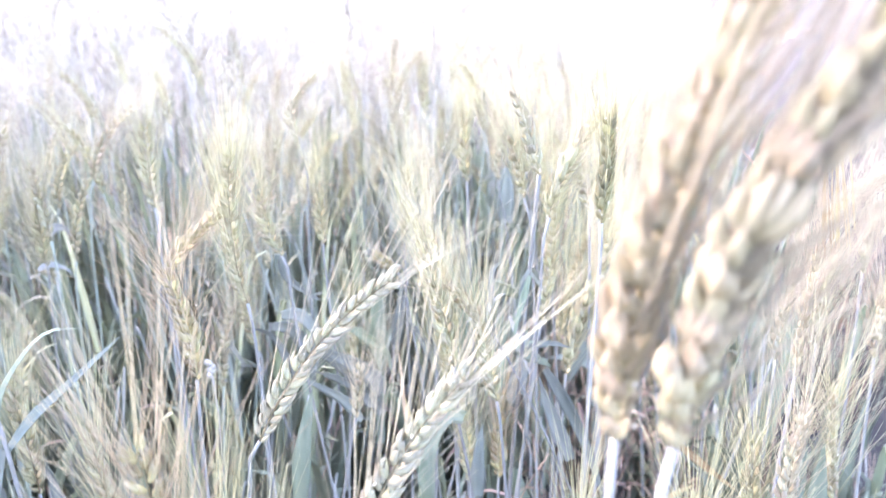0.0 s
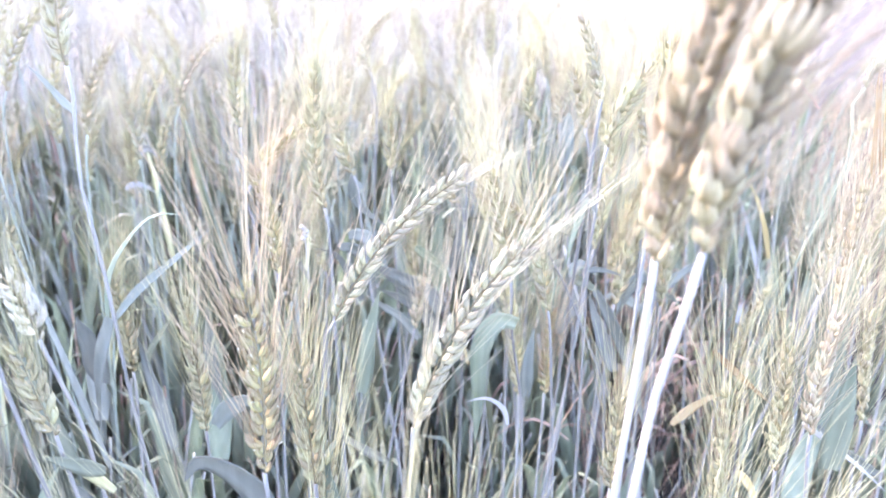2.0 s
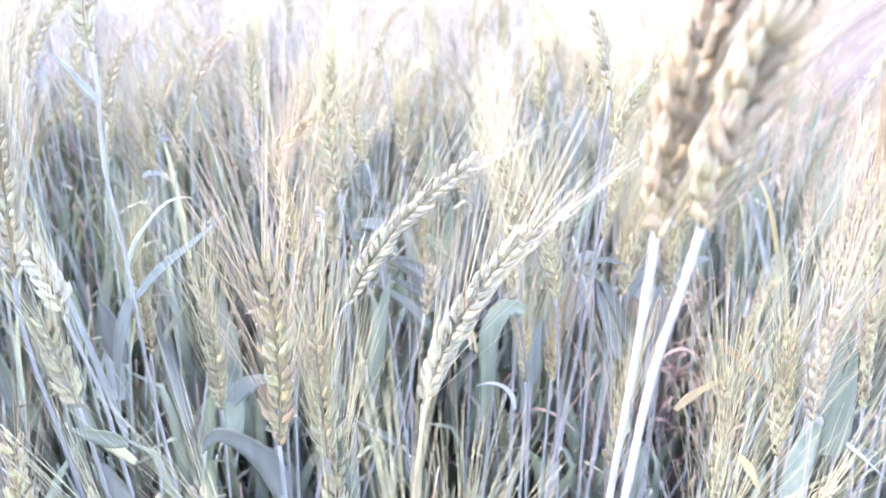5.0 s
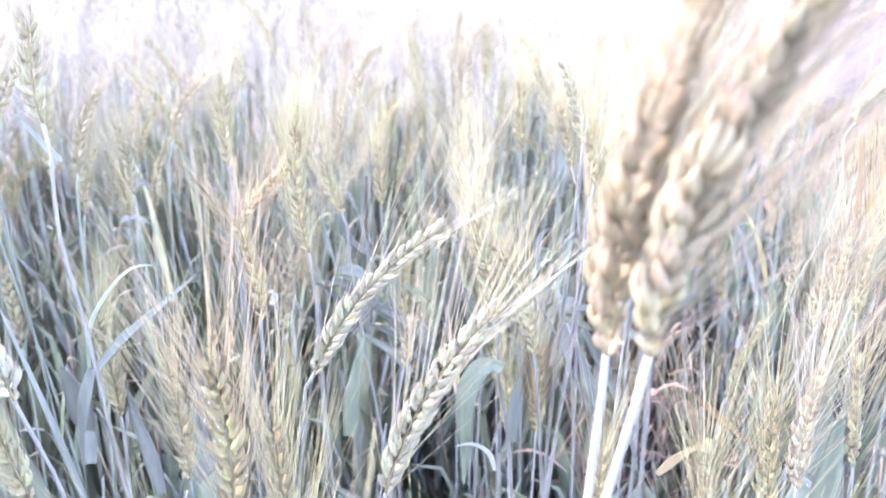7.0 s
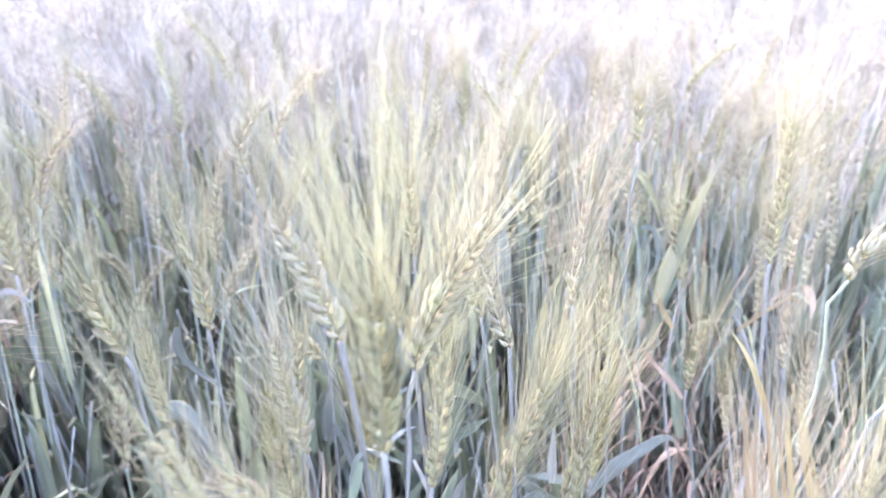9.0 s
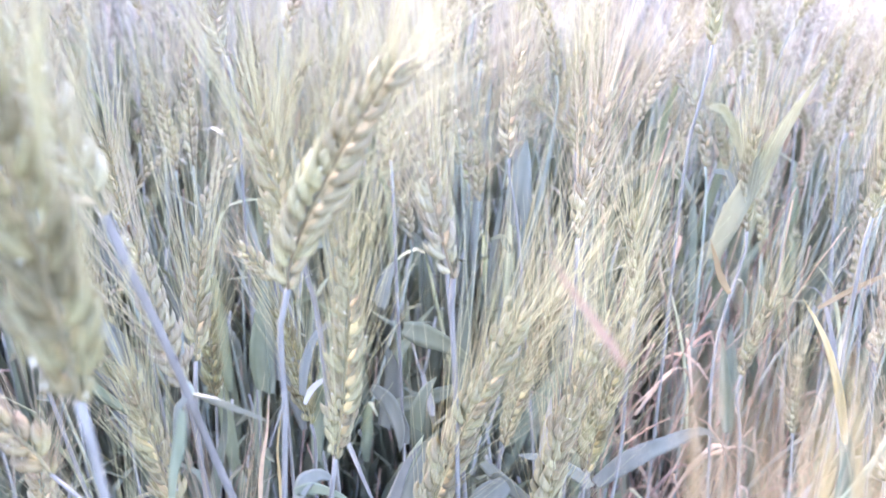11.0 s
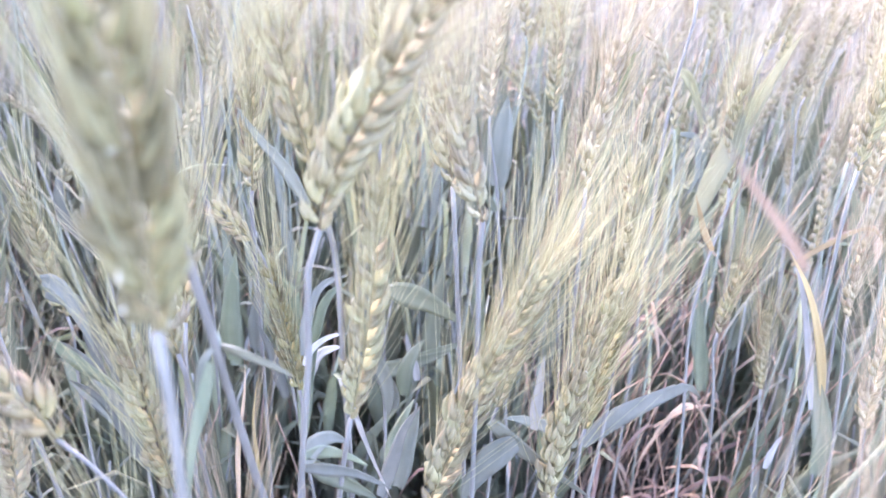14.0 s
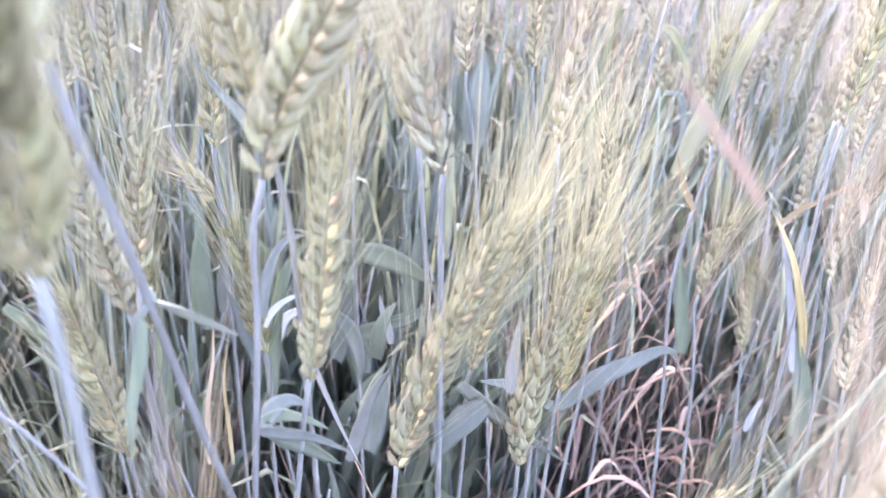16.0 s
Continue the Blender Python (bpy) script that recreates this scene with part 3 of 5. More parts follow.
wheat((0.294, 0.802, 0.789), (0.294, 0.802, 0.837), (0.294, 0.802, 0.900), [(0.298, 0.803, 0.732), (0.307, 0.804, 0.650), (0.335, 0.808, 0.325), (0.350, 0.810, 0.000)], look='green', spread=0.22, label='tall')
wheat((0.252, 0.498, 0.721), (0.252, 0.498, 0.753), (0.257, 0.498, 0.789), [(0.253, 0.498, 0.697), (0.263, 0.499, 0.348), (0.269, 0.500, 0.000)], look='pale', spread=0.25, awn=0.085)
wheat((0.306, 0.545, 0.712), (0.304, 0.544, 0.746), (0.306, 0.545, 0.782), [(0.309, 0.545, 0.675), (0.335, 0.549, 0.338), (0.347, 0.550, 0.000)], look='green', spread=0.25, awn=0.085)
wheat((0.320, 0.488, 0.729), (0.318, 0.488, 0.764), (0.321, 0.488, 0.802), [(0.322, 0.488, 0.705), (0.350, 0.492, 0.353), (0.364, 0.494, 0.000)], look='straw', spread=0.25, awn=0.085)
wheat((0.384, 0.632, 0.740), (0.383, 0.632, 0.772), (0.386, 0.632, 0.802), [(0.387, 0.632, 0.696), (0.409, 0.635, 0.348), (0.420, 0.636, 0.000)], look='pale', spread=0.25, awn=0.085)

# clump of green ears deeper in the field
wheat((0.077, 0.521, 0.827), (0.085, 0.523, 0.855), (0.111, 0.530, 0.904), [(0.073, 0.520, 0.809), (0.073, 0.520, 0.780), (0.071, 0.519, 0.744), (0.069, 0.518, 0.709), (0.050, 0.513, 0.354), (0.041, 0.511, 0.000)], look='green', spread=0.36, awn=0.08, size=1.3, per=4, face=1.1)
wheat((0.060, 0.548, 0.835), (0.056, 0.547, 0.855), (0.050, 0.546, 0.878), [(0.066, 0.550, 0.815), (0.069, 0.551, 0.797), (0.071, 0.552, 0.764), (0.073, 0.552, 0.736), (0.090, 0.557, 0.368), (0.098, 0.559, 0.000)], look='green', spread=0.25, size=0.9, per=4, awn=0.085)
# this near ear's shaded side is put into its colour: darker husks all over
wheat((0.095, 0.420, 0.855), (0.096, 0.418, 0.888), (0.095, 0.415, 0.919), [(0.096, 0.420, 0.838), (0.096, 0.420, 0.814), (0.095, 0.420, 0.407), (0.095, 0.420, 0.000)], look='dark', spread=0.2, size=1.1, thick=1.0, awn=0.1, per=4, bristle=1.3, face=1.2)
wheat((0.0612, 0.464, 0.874), (0.054, 0.460, 0.900), (0.044, 0.455, 0.926), [(0.061, 0.469, 0.856), (0.0605, 0.4785, 0.825), (0.0595, 0.491, 0.777), (0.059, 0.504, 0.729), (0.0585, 0.518, 0.681), (0.0575, 0.547, 0.570), (0.058, 0.567, 0.300), (0.058, 0.577, 0.000)], look='pale', spread=0.2, awn=0.06, per=2, size=0.9, thick=1.25, label='leaning')
collar(plant, (0.060, 0.486, 0.802), (0.25, 0.07, -0.97))
leaf(plant, [(0.061, 0.486, 0.801), (0.063, 0.493, 0.795), (0.067, 0.501, 0.786), (0.072, 0.510, 0.775)], 0.006, 'blue')
leaf(plant, [(0.060, 0.484, 0.800), (0.057, 0.483, 0.795), (0.054, 0.483, 0.784), (0.053, 0.482, 0.768)], 0.003, 'blue')
leaf(plant, [(0.060, 0.482, 0.796), (0.057, 0.482, 0.783), (0.052, 0.480, 0.762), (0.049, 0.479, 0.739)], 0.005, 'green')
wheat((0.078, 0.546, 0.730), (0.084, 0.547, 0.780), (0.086, 0.548, 0.833), [(0.076, 0.545, 0.712), (0.074, 0.544, 0.686), (0.044, 0.536, 0.343), (0.030, 0.532, 0.000)], look='green', spread=0.16, label='slender')
leaf(plant, [(0.055, 0.585, 0.716), (0.061, 0.587, 0.699), (0.070, 0.589, 0.672), (0.082, 0.593, 0.638)], 0.004, 'pale')
wheat((0.118, 0.575, 0.815), (0.110, 0.573, 0.843), (0.104, 0.571, 0.873), [(0.118, 0.575, 0.801), (0.120, 0.576, 0.773), (0.139, 0.581, 0.386), (0.149, 0.584, 0.000)], look='pale', spread=0.14, size=0.9)
wheat((0.089, 0.634, 0.802), (0.085, 0.633, 0.824), (0.082, 0.632, 0.847), [(0.092, 0.635, 0.776), (0.097, 0.636, 0.731), (0.132, 0.646, 0.366), (0.149, 0.651, 0.000)], look='green', spread=0.16)
wheat((0.146, 0.677, 0.796), (0.147, 0.677, 0.829), (0.151, 0.678, 0.868), [(0.148, 0.677, 0.769), (0.150, 0.678, 0.735), (0.170, 0.683, 0.368), (0.180, 0.686, 0.000)], look='straw', spread=0.22, awn=0.085)
wheat((0.106, 0.577, 0.663), (0.122, 0.581, 0.730), (0.142, 0.586, 0.791), [(0.106, 0.576, 0.644), (0.095, 0.573, 0.322), (0.090, 0.572, 0.000)], look='green', spread=0.2, awn=0.09, size=1.4)
wheat((0.158, 0.616, 0.645), (0.161, 0.617, 0.710), (0.171, 0.620, 0.768), [(0.159, 0.616, 0.624), (0.170, 0.619, 0.312), (0.176, 0.621, 0.000)], look='green', spread=0.2, awn=0.085, size=1.4)
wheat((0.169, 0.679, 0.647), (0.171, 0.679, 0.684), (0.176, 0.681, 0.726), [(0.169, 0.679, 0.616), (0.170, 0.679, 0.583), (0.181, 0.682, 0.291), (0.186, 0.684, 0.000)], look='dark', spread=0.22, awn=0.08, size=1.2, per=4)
wheat((0.115, 0.684, 0.642), (0.123, 0.686, 0.693), (0.137, 0.691, 0.750), [(0.115, 0.684, 0.605), (0.116, 0.685, 0.303), (0.117, 0.685, 0.000)], look='green', spread=0.2, awn=0.09, per=4)
wheat((0.174, 0.746, 0.718), (0.171, 0.745, 0.749), (0.165, 0.743, 0.782), [(0.176, 0.746, 0.676), (0.180, 0.748, 0.620), (0.180, 0.748, 0.535), (0.180, 0.748, 0.267), (0.180, 0.748, 0.000)], look='green', spread=0.2)
wheat((0.057, 0.837, 0.776), (0.055, 0.836, 0.812), (0.060, 0.837, 0.855), [(0.065, 0.839, 0.734), (0.072, 0.841, 0.687), (0.115, 0.854, 0.343), (0.137, 0.861, 0.000)], look='straw', spread=0.2)
wheat((0.095, 0.892, 0.771), (0.093, 0.892, 0.804), (0.090, 0.891, 0.846), [(0.103, 0.895, 0.721), (0.151, 0.909, 0.361), (0.174, 0.916, 0.000)], look='green', spread=0.2)
wheat((0.230, 0.841, 0.751), (0.224, 0.839, 0.785), (0.222, 0.838, 0.819), [(0.229, 0.840, 0.701), (0.228, 0.840, 0.646), (0.244, 0.845, 0.537), (0.278, 0.854, 0.268), (0.295, 0.859, 0.000)], look='green', spread=0.16)
leaf(plant, [(0.212, 0.825, 0.732), (0.219, 0.832, 0.766), (0.229, 0.840, 0.798), (0.239, 0.848, 0.827), (0.251, 0.857, 0.857)], 0.015, 'lime')
leaf(plant, [(0.228, 0.819, 0.712), (0.219, 0.816, 0.726), (0.214, 0.815, 0.738), (0.208, 0.813, 0.752)], 0.005, 'tan')
leaf(plant, [(0.197, 1.023, 0.730), (0.209, 1.027, 0.729), (0.219, 1.029, 0.703), (0.219, 1.029, 0.680), (0.211, 1.027, 0.666)], 0.007, 'blue')
leaf(plant, [(0.179, 1.117, 0.765), (0.189, 1.120, 0.766), (0.205, 1.125, 0.746), (0.222, 1.130, 0.702)], 0.011, 'lime')
leaf(plant, [(0.168, 0.745, 0.579), (0.189, 0.755, 0.603), (0.211, 0.765, 0.618), (0.230, 0.774, 0.627), (0.241, 0.781, 0.616)], 0.014, 'blue', twist=0.1)
leaf(plant, [(0.165, 0.743, 0.577), (0.148, 0.738, 0.591), (0.128, 0.733, 0.597), (0.113, 0.728, 0.598)], 0.012, 'blue')
leaf(plant, [(0.201, 0.449, 0.8775), (0.1965, 0.4495, 0.883), (0.190, 0.4503, 0.8895), (0.184, 0.451, 0.896)], 0.0017, 'red', twist=0.1)
leaf(plant, [(0.318, 0.795, 0.632), (0.306, 0.791, 0.668), (0.287, 0.786, 0.710), (0.267, 0.780, 0.739)], 0.006, 'tan')
leaf(plant, [(0.252, 0.859, 0.569), (0.242, 0.856, 0.613), (0.231, 0.853, 0.657)], 0.012, 'green')
leaf(plant, [(0.323, 0.770, 0.584), (0.318, 0.769, 0.623), (0.306, 0.765, 0.659)], 0.012, 'green')
leaf(plant, [(0.291, 0.875, 0.687), (0.313, 0.881, 0.708), (0.337, 0.888, 0.722), (0.353, 0.892, 0.707)], 0.004, 'tan')
wheat((0.348, 1.066, 0.797), (0.340, 1.064, 0.833), (0.337, 1.063, 0.879), [(0.357, 1.069, 0.731), (0.356, 1.069, 0.650), (0.357, 1.069, 0.572), (0.360, 1.070, 0.286), (0.361, 1.070, 0.000)], look='straw', spread=0.25, label='tall')
wheat((0.340, 0.926, 0.735), (0.337, 0.925, 0.760), (0.339, 0.925, 0.793), [(0.339, 0.925, 0.698), (0.343, 0.927, 0.658), (0.357, 0.931, 0.580), (0.403, 0.944, 0.290), (0.426, 0.950, 0.000)], look='straw', spread=0.25)
wheat((0.336, 0.757, 0.639), (0.330, 0.755, 0.674), (0.326, 0.754, 0.722), [(0.349, 0.760, 0.582), (0.405, 0.776, 0.291), (0.433, 0.784, 0.000)], look='straw', spread=0.28)
wheat((0.183, 0.871, 0.867), (0.182, 0.870, 0.881), (0.180, 0.870, 0.905), [(0.180, 0.870, 0.801), (0.183, 0.871, 0.728), (0.187, 0.872, 0.675), (0.208, 0.878, 0.337), (0.218, 0.881, 0.000)], look='green', spread=0.2)

# ears and stems toward the edge of the crop
wheat((0.304, 1.095, 0.764), (0.311, 1.097, 0.798), (0.319, 1.099, 0.837), [(0.308, 1.096, 0.714), (0.323, 1.100, 0.629), (0.371, 1.114, 0.314), (0.395, 1.120, 0.000)], look='pale', spread=0.14)
wheat((0.263, 1.144, 0.789), (0.270, 1.146, 0.811), (0.278, 1.148, 0.841), [(0.267, 1.145, 0.729), (0.277, 1.147, 0.640), (0.309, 1.157, 0.320), (0.325, 1.161, 0.000)], look='pale', spread=0.14)
wheat((0.250, 0.846, 0.633), (0.252, 0.846, 0.663), (0.257, 0.848, 0.693), [(0.258, 0.848, 0.585), (0.297, 0.859, 0.292), (0.317, 0.865, 0.000)], look='green', spread=0.16)
wheat((0.334, 1.025, 0.704), (0.330, 1.023, 0.731), (0.327, 1.022, 0.764), [(0.342, 1.027, 0.653), (0.359, 1.032, 0.567), (0.407, 1.045, 0.284), (0.430, 1.052, 0.000)], look='pale', spread=0.14)
wheat((0.321, 1.137, 0.659), (0.315, 1.136, 0.691), (0.312, 1.135, 0.727), [(0.333, 1.141, 0.600), (0.348, 1.145, 0.529), (0.393, 1.157, 0.264), (0.416, 1.164, 0.000)], look='green', spread=0.14)
wheat((0.302, 0.892, 0.561), (0.295, 0.890, 0.595), (0.291, 0.889, 0.628), [(0.310, 0.895, 0.518), (0.355, 0.907, 0.259), (0.377, 0.913, 0.000)], look='green', spread=0.14)
wheat((0.330, 0.842, 0.671), (0.326, 0.841, 0.699), (0.325, 0.841, 0.729), [(0.338, 0.844, 0.633), (0.394, 0.860, 0.316), (0.421, 0.868, 0.000)], look='straw', spread=0.2)

# leaves and low ears of the clump
wheat((0.021, 0.458, 0.773), (0.015, 0.456, 0.786), (0.004, 0.453, 0.795), [(0.030, 0.460, 0.764), (0.039, 0.463, 0.749), (0.182, 0.519, 0.374), (0.254, 0.548, 0.000)], look='rust', spread=0.4, awn=0.05, thick=0.6, label='drooping')
wheat((0.005, 0.523, 0.683), (-0.001, 0.522, 0.725), (-0.005, 0.520, 0.762), [(0.006, 0.524, 0.662), (0.019, 0.527, 0.331), (0.025, 0.529, 0.000)], look='green', spread=0.2)
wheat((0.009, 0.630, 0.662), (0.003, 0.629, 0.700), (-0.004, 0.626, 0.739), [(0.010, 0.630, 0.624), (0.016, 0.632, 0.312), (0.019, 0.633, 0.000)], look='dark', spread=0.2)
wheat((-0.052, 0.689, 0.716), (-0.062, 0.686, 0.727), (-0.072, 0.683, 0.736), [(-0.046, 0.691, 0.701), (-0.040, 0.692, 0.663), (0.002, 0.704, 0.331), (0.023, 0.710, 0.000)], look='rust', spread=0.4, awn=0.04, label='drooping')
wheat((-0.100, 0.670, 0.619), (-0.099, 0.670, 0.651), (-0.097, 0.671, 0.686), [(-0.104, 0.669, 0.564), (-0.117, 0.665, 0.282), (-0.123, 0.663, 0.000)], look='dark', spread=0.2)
wheat((-0.197, 0.673, 0.633), (-0.205, 0.671, 0.678), (-0.209, 0.670, 0.731), [(-0.197, 0.673, 0.593), (-0.199, 0.673, 0.297), (-0.200, 0.673, 0.000)], look='green', spread=0.2)
wheat((-0.074, 0.511, 0.658), (-0.071, 0.512, 0.683), (-0.069, 0.512, 0.702), [(-0.079, 0.510, 0.631), (-0.125, 0.497, 0.316), (-0.148, 0.490, 0.000)], look='straw', spread=0.3)
leaf(plant, [(-0.080, 0.555, 0.718), (-0.068, 0.558, 0.708), (-0.053, 0.563, 0.692), (-0.049, 0.564, 0.671)], 0.011, 'green')
leaf(plant, [(-0.171, 0.636, 0.679), (-0.154, 0.640, 0.676), (-0.141, 0.644, 0.647), (-0.134, 0.646, 0.602)], 0.014, 'blue')
leaf(plant, [(-0.008, 0.676, 0.757), (-0.018, 0.673, 0.777), (-0.034, 0.669, 0.796), (-0.044, 0.666, 0.811)], 0.009, 'blue')
leaf(plant, [(0.035, 0.703, 0.696), (0.056, 0.708, 0.691), (0.081, 0.716, 0.674)], 0.018, 'green')
leaf(plant, [(0.009, 0.636, 0.628), (0.016, 0.638, 0.695), (0.025, 0.640, 0.725), (0.033, 0.642, 0.733)], 0.012, 'green')
leaf(plant, [(0.006, 0.649, 0.656), (0.013, 0.651, 0.675), (0.026, 0.655, 0.681)], 0.008, 'pale')
leaf(plant, [(0.060, 0.541, 0.706), (0.067, 0.543, 0.701), (0.078, 0.546, 0.694), (0.090, 0.550, 0.685)], 0.01, 'green')
leaf(plant, [(0.059, 0.541, 0.707), (0.067, 0.544, 0.710), (0.076, 0.546, 0.709), (0.085, 0.549, 0.704)], 0.006, 'green')
leaf(plant, [(0.124, 0.615, 0.689), (0.137, 0.618, 0.677), (0.155, 0.623, 0.662), (0.184, 0.631, 0.640)], 0.011, 'blue')
leaf(plant, [(0.138, 0.614, 0.681), (0.130, 0.612, 0.673), (0.118, 0.609, 0.649), (0.115, 0.608, 0.636)], 0.014, 'blue')
leaf(plant, [(0.052, 0.669, 0.582), (0.056, 0.671, 0.611), (0.065, 0.673, 0.641)], 0.012, 'green')
leaf(plant, [(-0.076, 0.697, 0.613), (-0.074, 0.697, 0.660), (-0.071, 0.698, 0.704)], 0.022, 'green')
leaf(plant, [(0.001, 0.743, 0.572), (0.008, 0.745, 0.624), (0.001, 0.743, 0.653)], 0.018, 'blue')
leaf(plant, [(0.067, 0.842, 0.721), (0.067, 0.841, 0.766), (0.068, 0.842, 0.791)], 0.022, 'blue')
leaf(plant, [(0.013, 0.721, 0.612), (0.048, 0.731, 0.625), (0.070, 0.737, 0.637)], 0.012, 'green')
leaf(plant, [(0.032, 0.666, 0.673), (0.041, 0.668, 0.665), (0.048, 0.670, 0.645), (0.049, 0.671, 0.622)], 0.012, 'blue')
leaf(plant, [(0.024, 0.840, 0.545), (0.026, 0.841, 0.592), (0.031, 0.842, 0.653)], 0.018, 'green')
leaf(plant, [(0.064, 0.652, 0.587), (0.068, 0.653, 0.620), (0.074, 0.655, 0.650)], 0.014, 'blue')
leaf(plant, [(0.137, 0.709, 0.611), (0.136, 0.709, 0.644), (0.136, 0.709, 0.670)], 0.008, 'pale')
leaf(plant, [(0.049, 0.700, 0.619), (0.052, 0.701, 0.647), (0.060, 0.703, 0.665)], 0.013, 'green')
leaf(plant, [(-0.005, 0.750, 0.676), (-0.001, 0.751, 0.699), (0.005, 0.753, 0.717)], 0.014, 'blue')
leaf(plant, [(-0.055, 0.690, 0.633), (-0.051, 0.691, 0.669), (-0.047, 0.692, 0.700)], 0.014, 'blue')

# ear below the path whose awns rise past the lens
wheat((0.233, 0.429, 0.746), (0.233, 0.429, 0.788), (0.233, 0.429, 0.831), [(0.233, 0.429, 0.373), (0.233, 0.429, 0.000)], look='ripe', spread=0.2, awn=0.08)
# hair-thin tan blades added as this ear's golden awns, not leaves
leaf(plant, [(0.224, 0.405, 0.853), (0.216, 0.402, 0.886), (0.212, 0.400, 0.907), (0.211, 0.400, 0.910)], 0.00101, 'tan', twist=0.2)
leaf(plant, [(0.223, 0.407, 0.849), (0.217, 0.405, 0.884), (0.213, 0.404, 0.905), (0.212, 0.403, 0.913)], 0.00129, 'tan', twist=0.2)
leaf(plant, [(0.228, 0.414, 0.843), (0.220, 0.410, 0.880), (0.215, 0.409, 0.903), (0.215, 0.408, 0.906)], 0.00082, 'tan', twist=0.2)
leaf(plant, [(0.226, 0.412, 0.845), (0.220, 0.409, 0.881), (0.217, 0.408, 0.904), (0.216, 0.408, 0.907)], 0.00120, 'tan', twist=0.2)
leaf(plant, [(0.231, 0.406, 0.856), (0.223, 0.403, 0.889), (0.218, 0.401, 0.909), (0.217, 0.401, 0.912)], 0.00120, 'tan', twist=0.2)
leaf(plant, [(0.238, 0.422, 0.836), (0.227, 0.418, 0.875), (0.221, 0.416, 0.900), (0.219, 0.415, 0.908)], 0.00093, 'tan', twist=0.2)
leaf(plant, [(0.236, 0.425, 0.831), (0.228, 0.422, 0.872), (0.223, 0.420, 0.897), (0.220, 0.418, 0.913)], 0.00082, 'tan', twist=0.2)
leaf(plant, [(0.242, 0.426, 0.834), (0.231, 0.421, 0.874), (0.225, 0.418, 0.899), (0.222, 0.418, 0.907)], 0.00101, 'tan', twist=0.2)
leaf(plant, [(0.242, 0.422, 0.839), (0.232, 0.418, 0.877), (0.226, 0.416, 0.901), (0.225, 0.415, 0.904)], 0.00120, 'tan', twist=0.2)
leaf(plant, [(0.242, 0.424, 0.837), (0.233, 0.420, 0.876), (0.228, 0.418, 0.900), (0.227, 0.417, 0.904)], 0.00120, 'tan', twist=0.2)
leaf(plant, [(0.249, 0.426, 0.838), (0.237, 0.421, 0.877), (0.230, 0.418, 0.901), (0.225, 0.416, 0.916)], 0.00093, 'tan', twist=0.2)
leaf(plant, [(0.244, 0.413, 0.854), (0.234, 0.409, 0.888), (0.228, 0.407, 0.908), (0.226, 0.406, 0.915)], 0.00093, 'tan', twist=0.2)
leaf(plant, [(0.254, 0.430, 0.834), (0.241, 0.425, 0.874), (0.233, 0.422, 0.899), (0.231, 0.421, 0.907)], 0.00074, 'tan', twist=0.2)

# ears below the view whose awns rise into it
wheat((-0.115, 0.196, 0.635), (-0.132, 0.208, 0.667), (-0.151, 0.218, 0.696), [(-0.108, 0.192, 0.318), (-0.104, 0.190, 0.000)], look='green', spread=0.22, awn=0.1, per=2, sweep=(-0.15, 0, 0))
wheat((-0.169, 0.185, 0.647), (-0.187, 0.194, 0.676), (-0.203, 0.202, 0.699), [(-0.162, 0.181, 0.324), (-0.159, 0.179, 0.000)], look='green', spread=0.25, awn=0.1, per=2, sweep=(-0.2, 0, 0))
wheat((-0.026, 0.112, 0.709), (-0.026, 0.112, 0.749), (-0.026, 0.112, 0.789), [(-0.026, 0.112, 0.355), (-0.026, 0.112, 0.000)], look='green', spread=0.1, awn=0.085, bristle=2.0, per=1)
wheat((-0.249, 0.205, 0.639), (-0.255, 0.217, 0.670), (-0.264, 0.232, 0.707), [(-0.246, 0.199, 0.319), (-0.244, 0.197, 0.000)], look='rust', spread=0.22, awn=0.08, per=2)
wheat((-0.084, 0.229, 0.653), (-0.085, 0.240, 0.679), (-0.087, 0.254, 0.713), [(-0.084, 0.224, 0.326), (-0.083, 0.222, 0.000)], look='green', spread=0.2, awn=0.09)
wheat((-0.017, 0.158, 0.659), (-0.013, 0.158, 0.699), (-0.007, 0.158, 0.739), [(-0.023, 0.158, 0.330), (-0.025, 0.158, 0.000)], look='green', spread=0.2, awn=0.08)
wheat((0.101, 0.211, 0.650), (0.104, 0.211, 0.690), (0.111, 0.211, 0.730), [(0.095, 0.211, 0.325), (0.093, 0.211, 0.000)], look='green', spread=0.25, awn=0.085)
wheat((0.143, 0.237, 0.645), (0.150, 0.237, 0.685), (0.163, 0.237, 0.725), [(0.131, 0.237, 0.323), (0.127, 0.237, 0.000)], look='green', spread=0.2, awn=0.07, per=2)
wheat((0.044, 0.510, 0.602), (0.044, 0.510, 0.642), (0.044, 0.510, 0.682), [(0.044, 0.510, 0.301), (0.044, 0.510, 0.000)], look='rust', spread=0.2, awn=0.085)
wheat((0.020, 0.485, 0.615), (0.017, 0.485, 0.655), (0.010, 0.485, 0.695), [(0.026, 0.485, 0.308), (0.028, 0.485, 0.000)], look='green', spread=0.2, awn=0.085)
wheat((0.231, 0.600, 0.595), (0.238, 0.600, 0.635), (0.251, 0.600, 0.675), [(0.219, 0.600, 0.298), (0.215, 0.600, 0.000)], look='green', spread=0.2, awn=0.06, per=2)

wheat((-0.015, 0.568, 0.739), (-0.021, 0.580, 0.763), (-0.025, 0.592, 0.788), [(-0.013, 0.563, 0.369), (-0.012, 0.561, 0.000)], look='green', spread=0.22, awn=0.085, sweep=(-0.06, 0, 0))

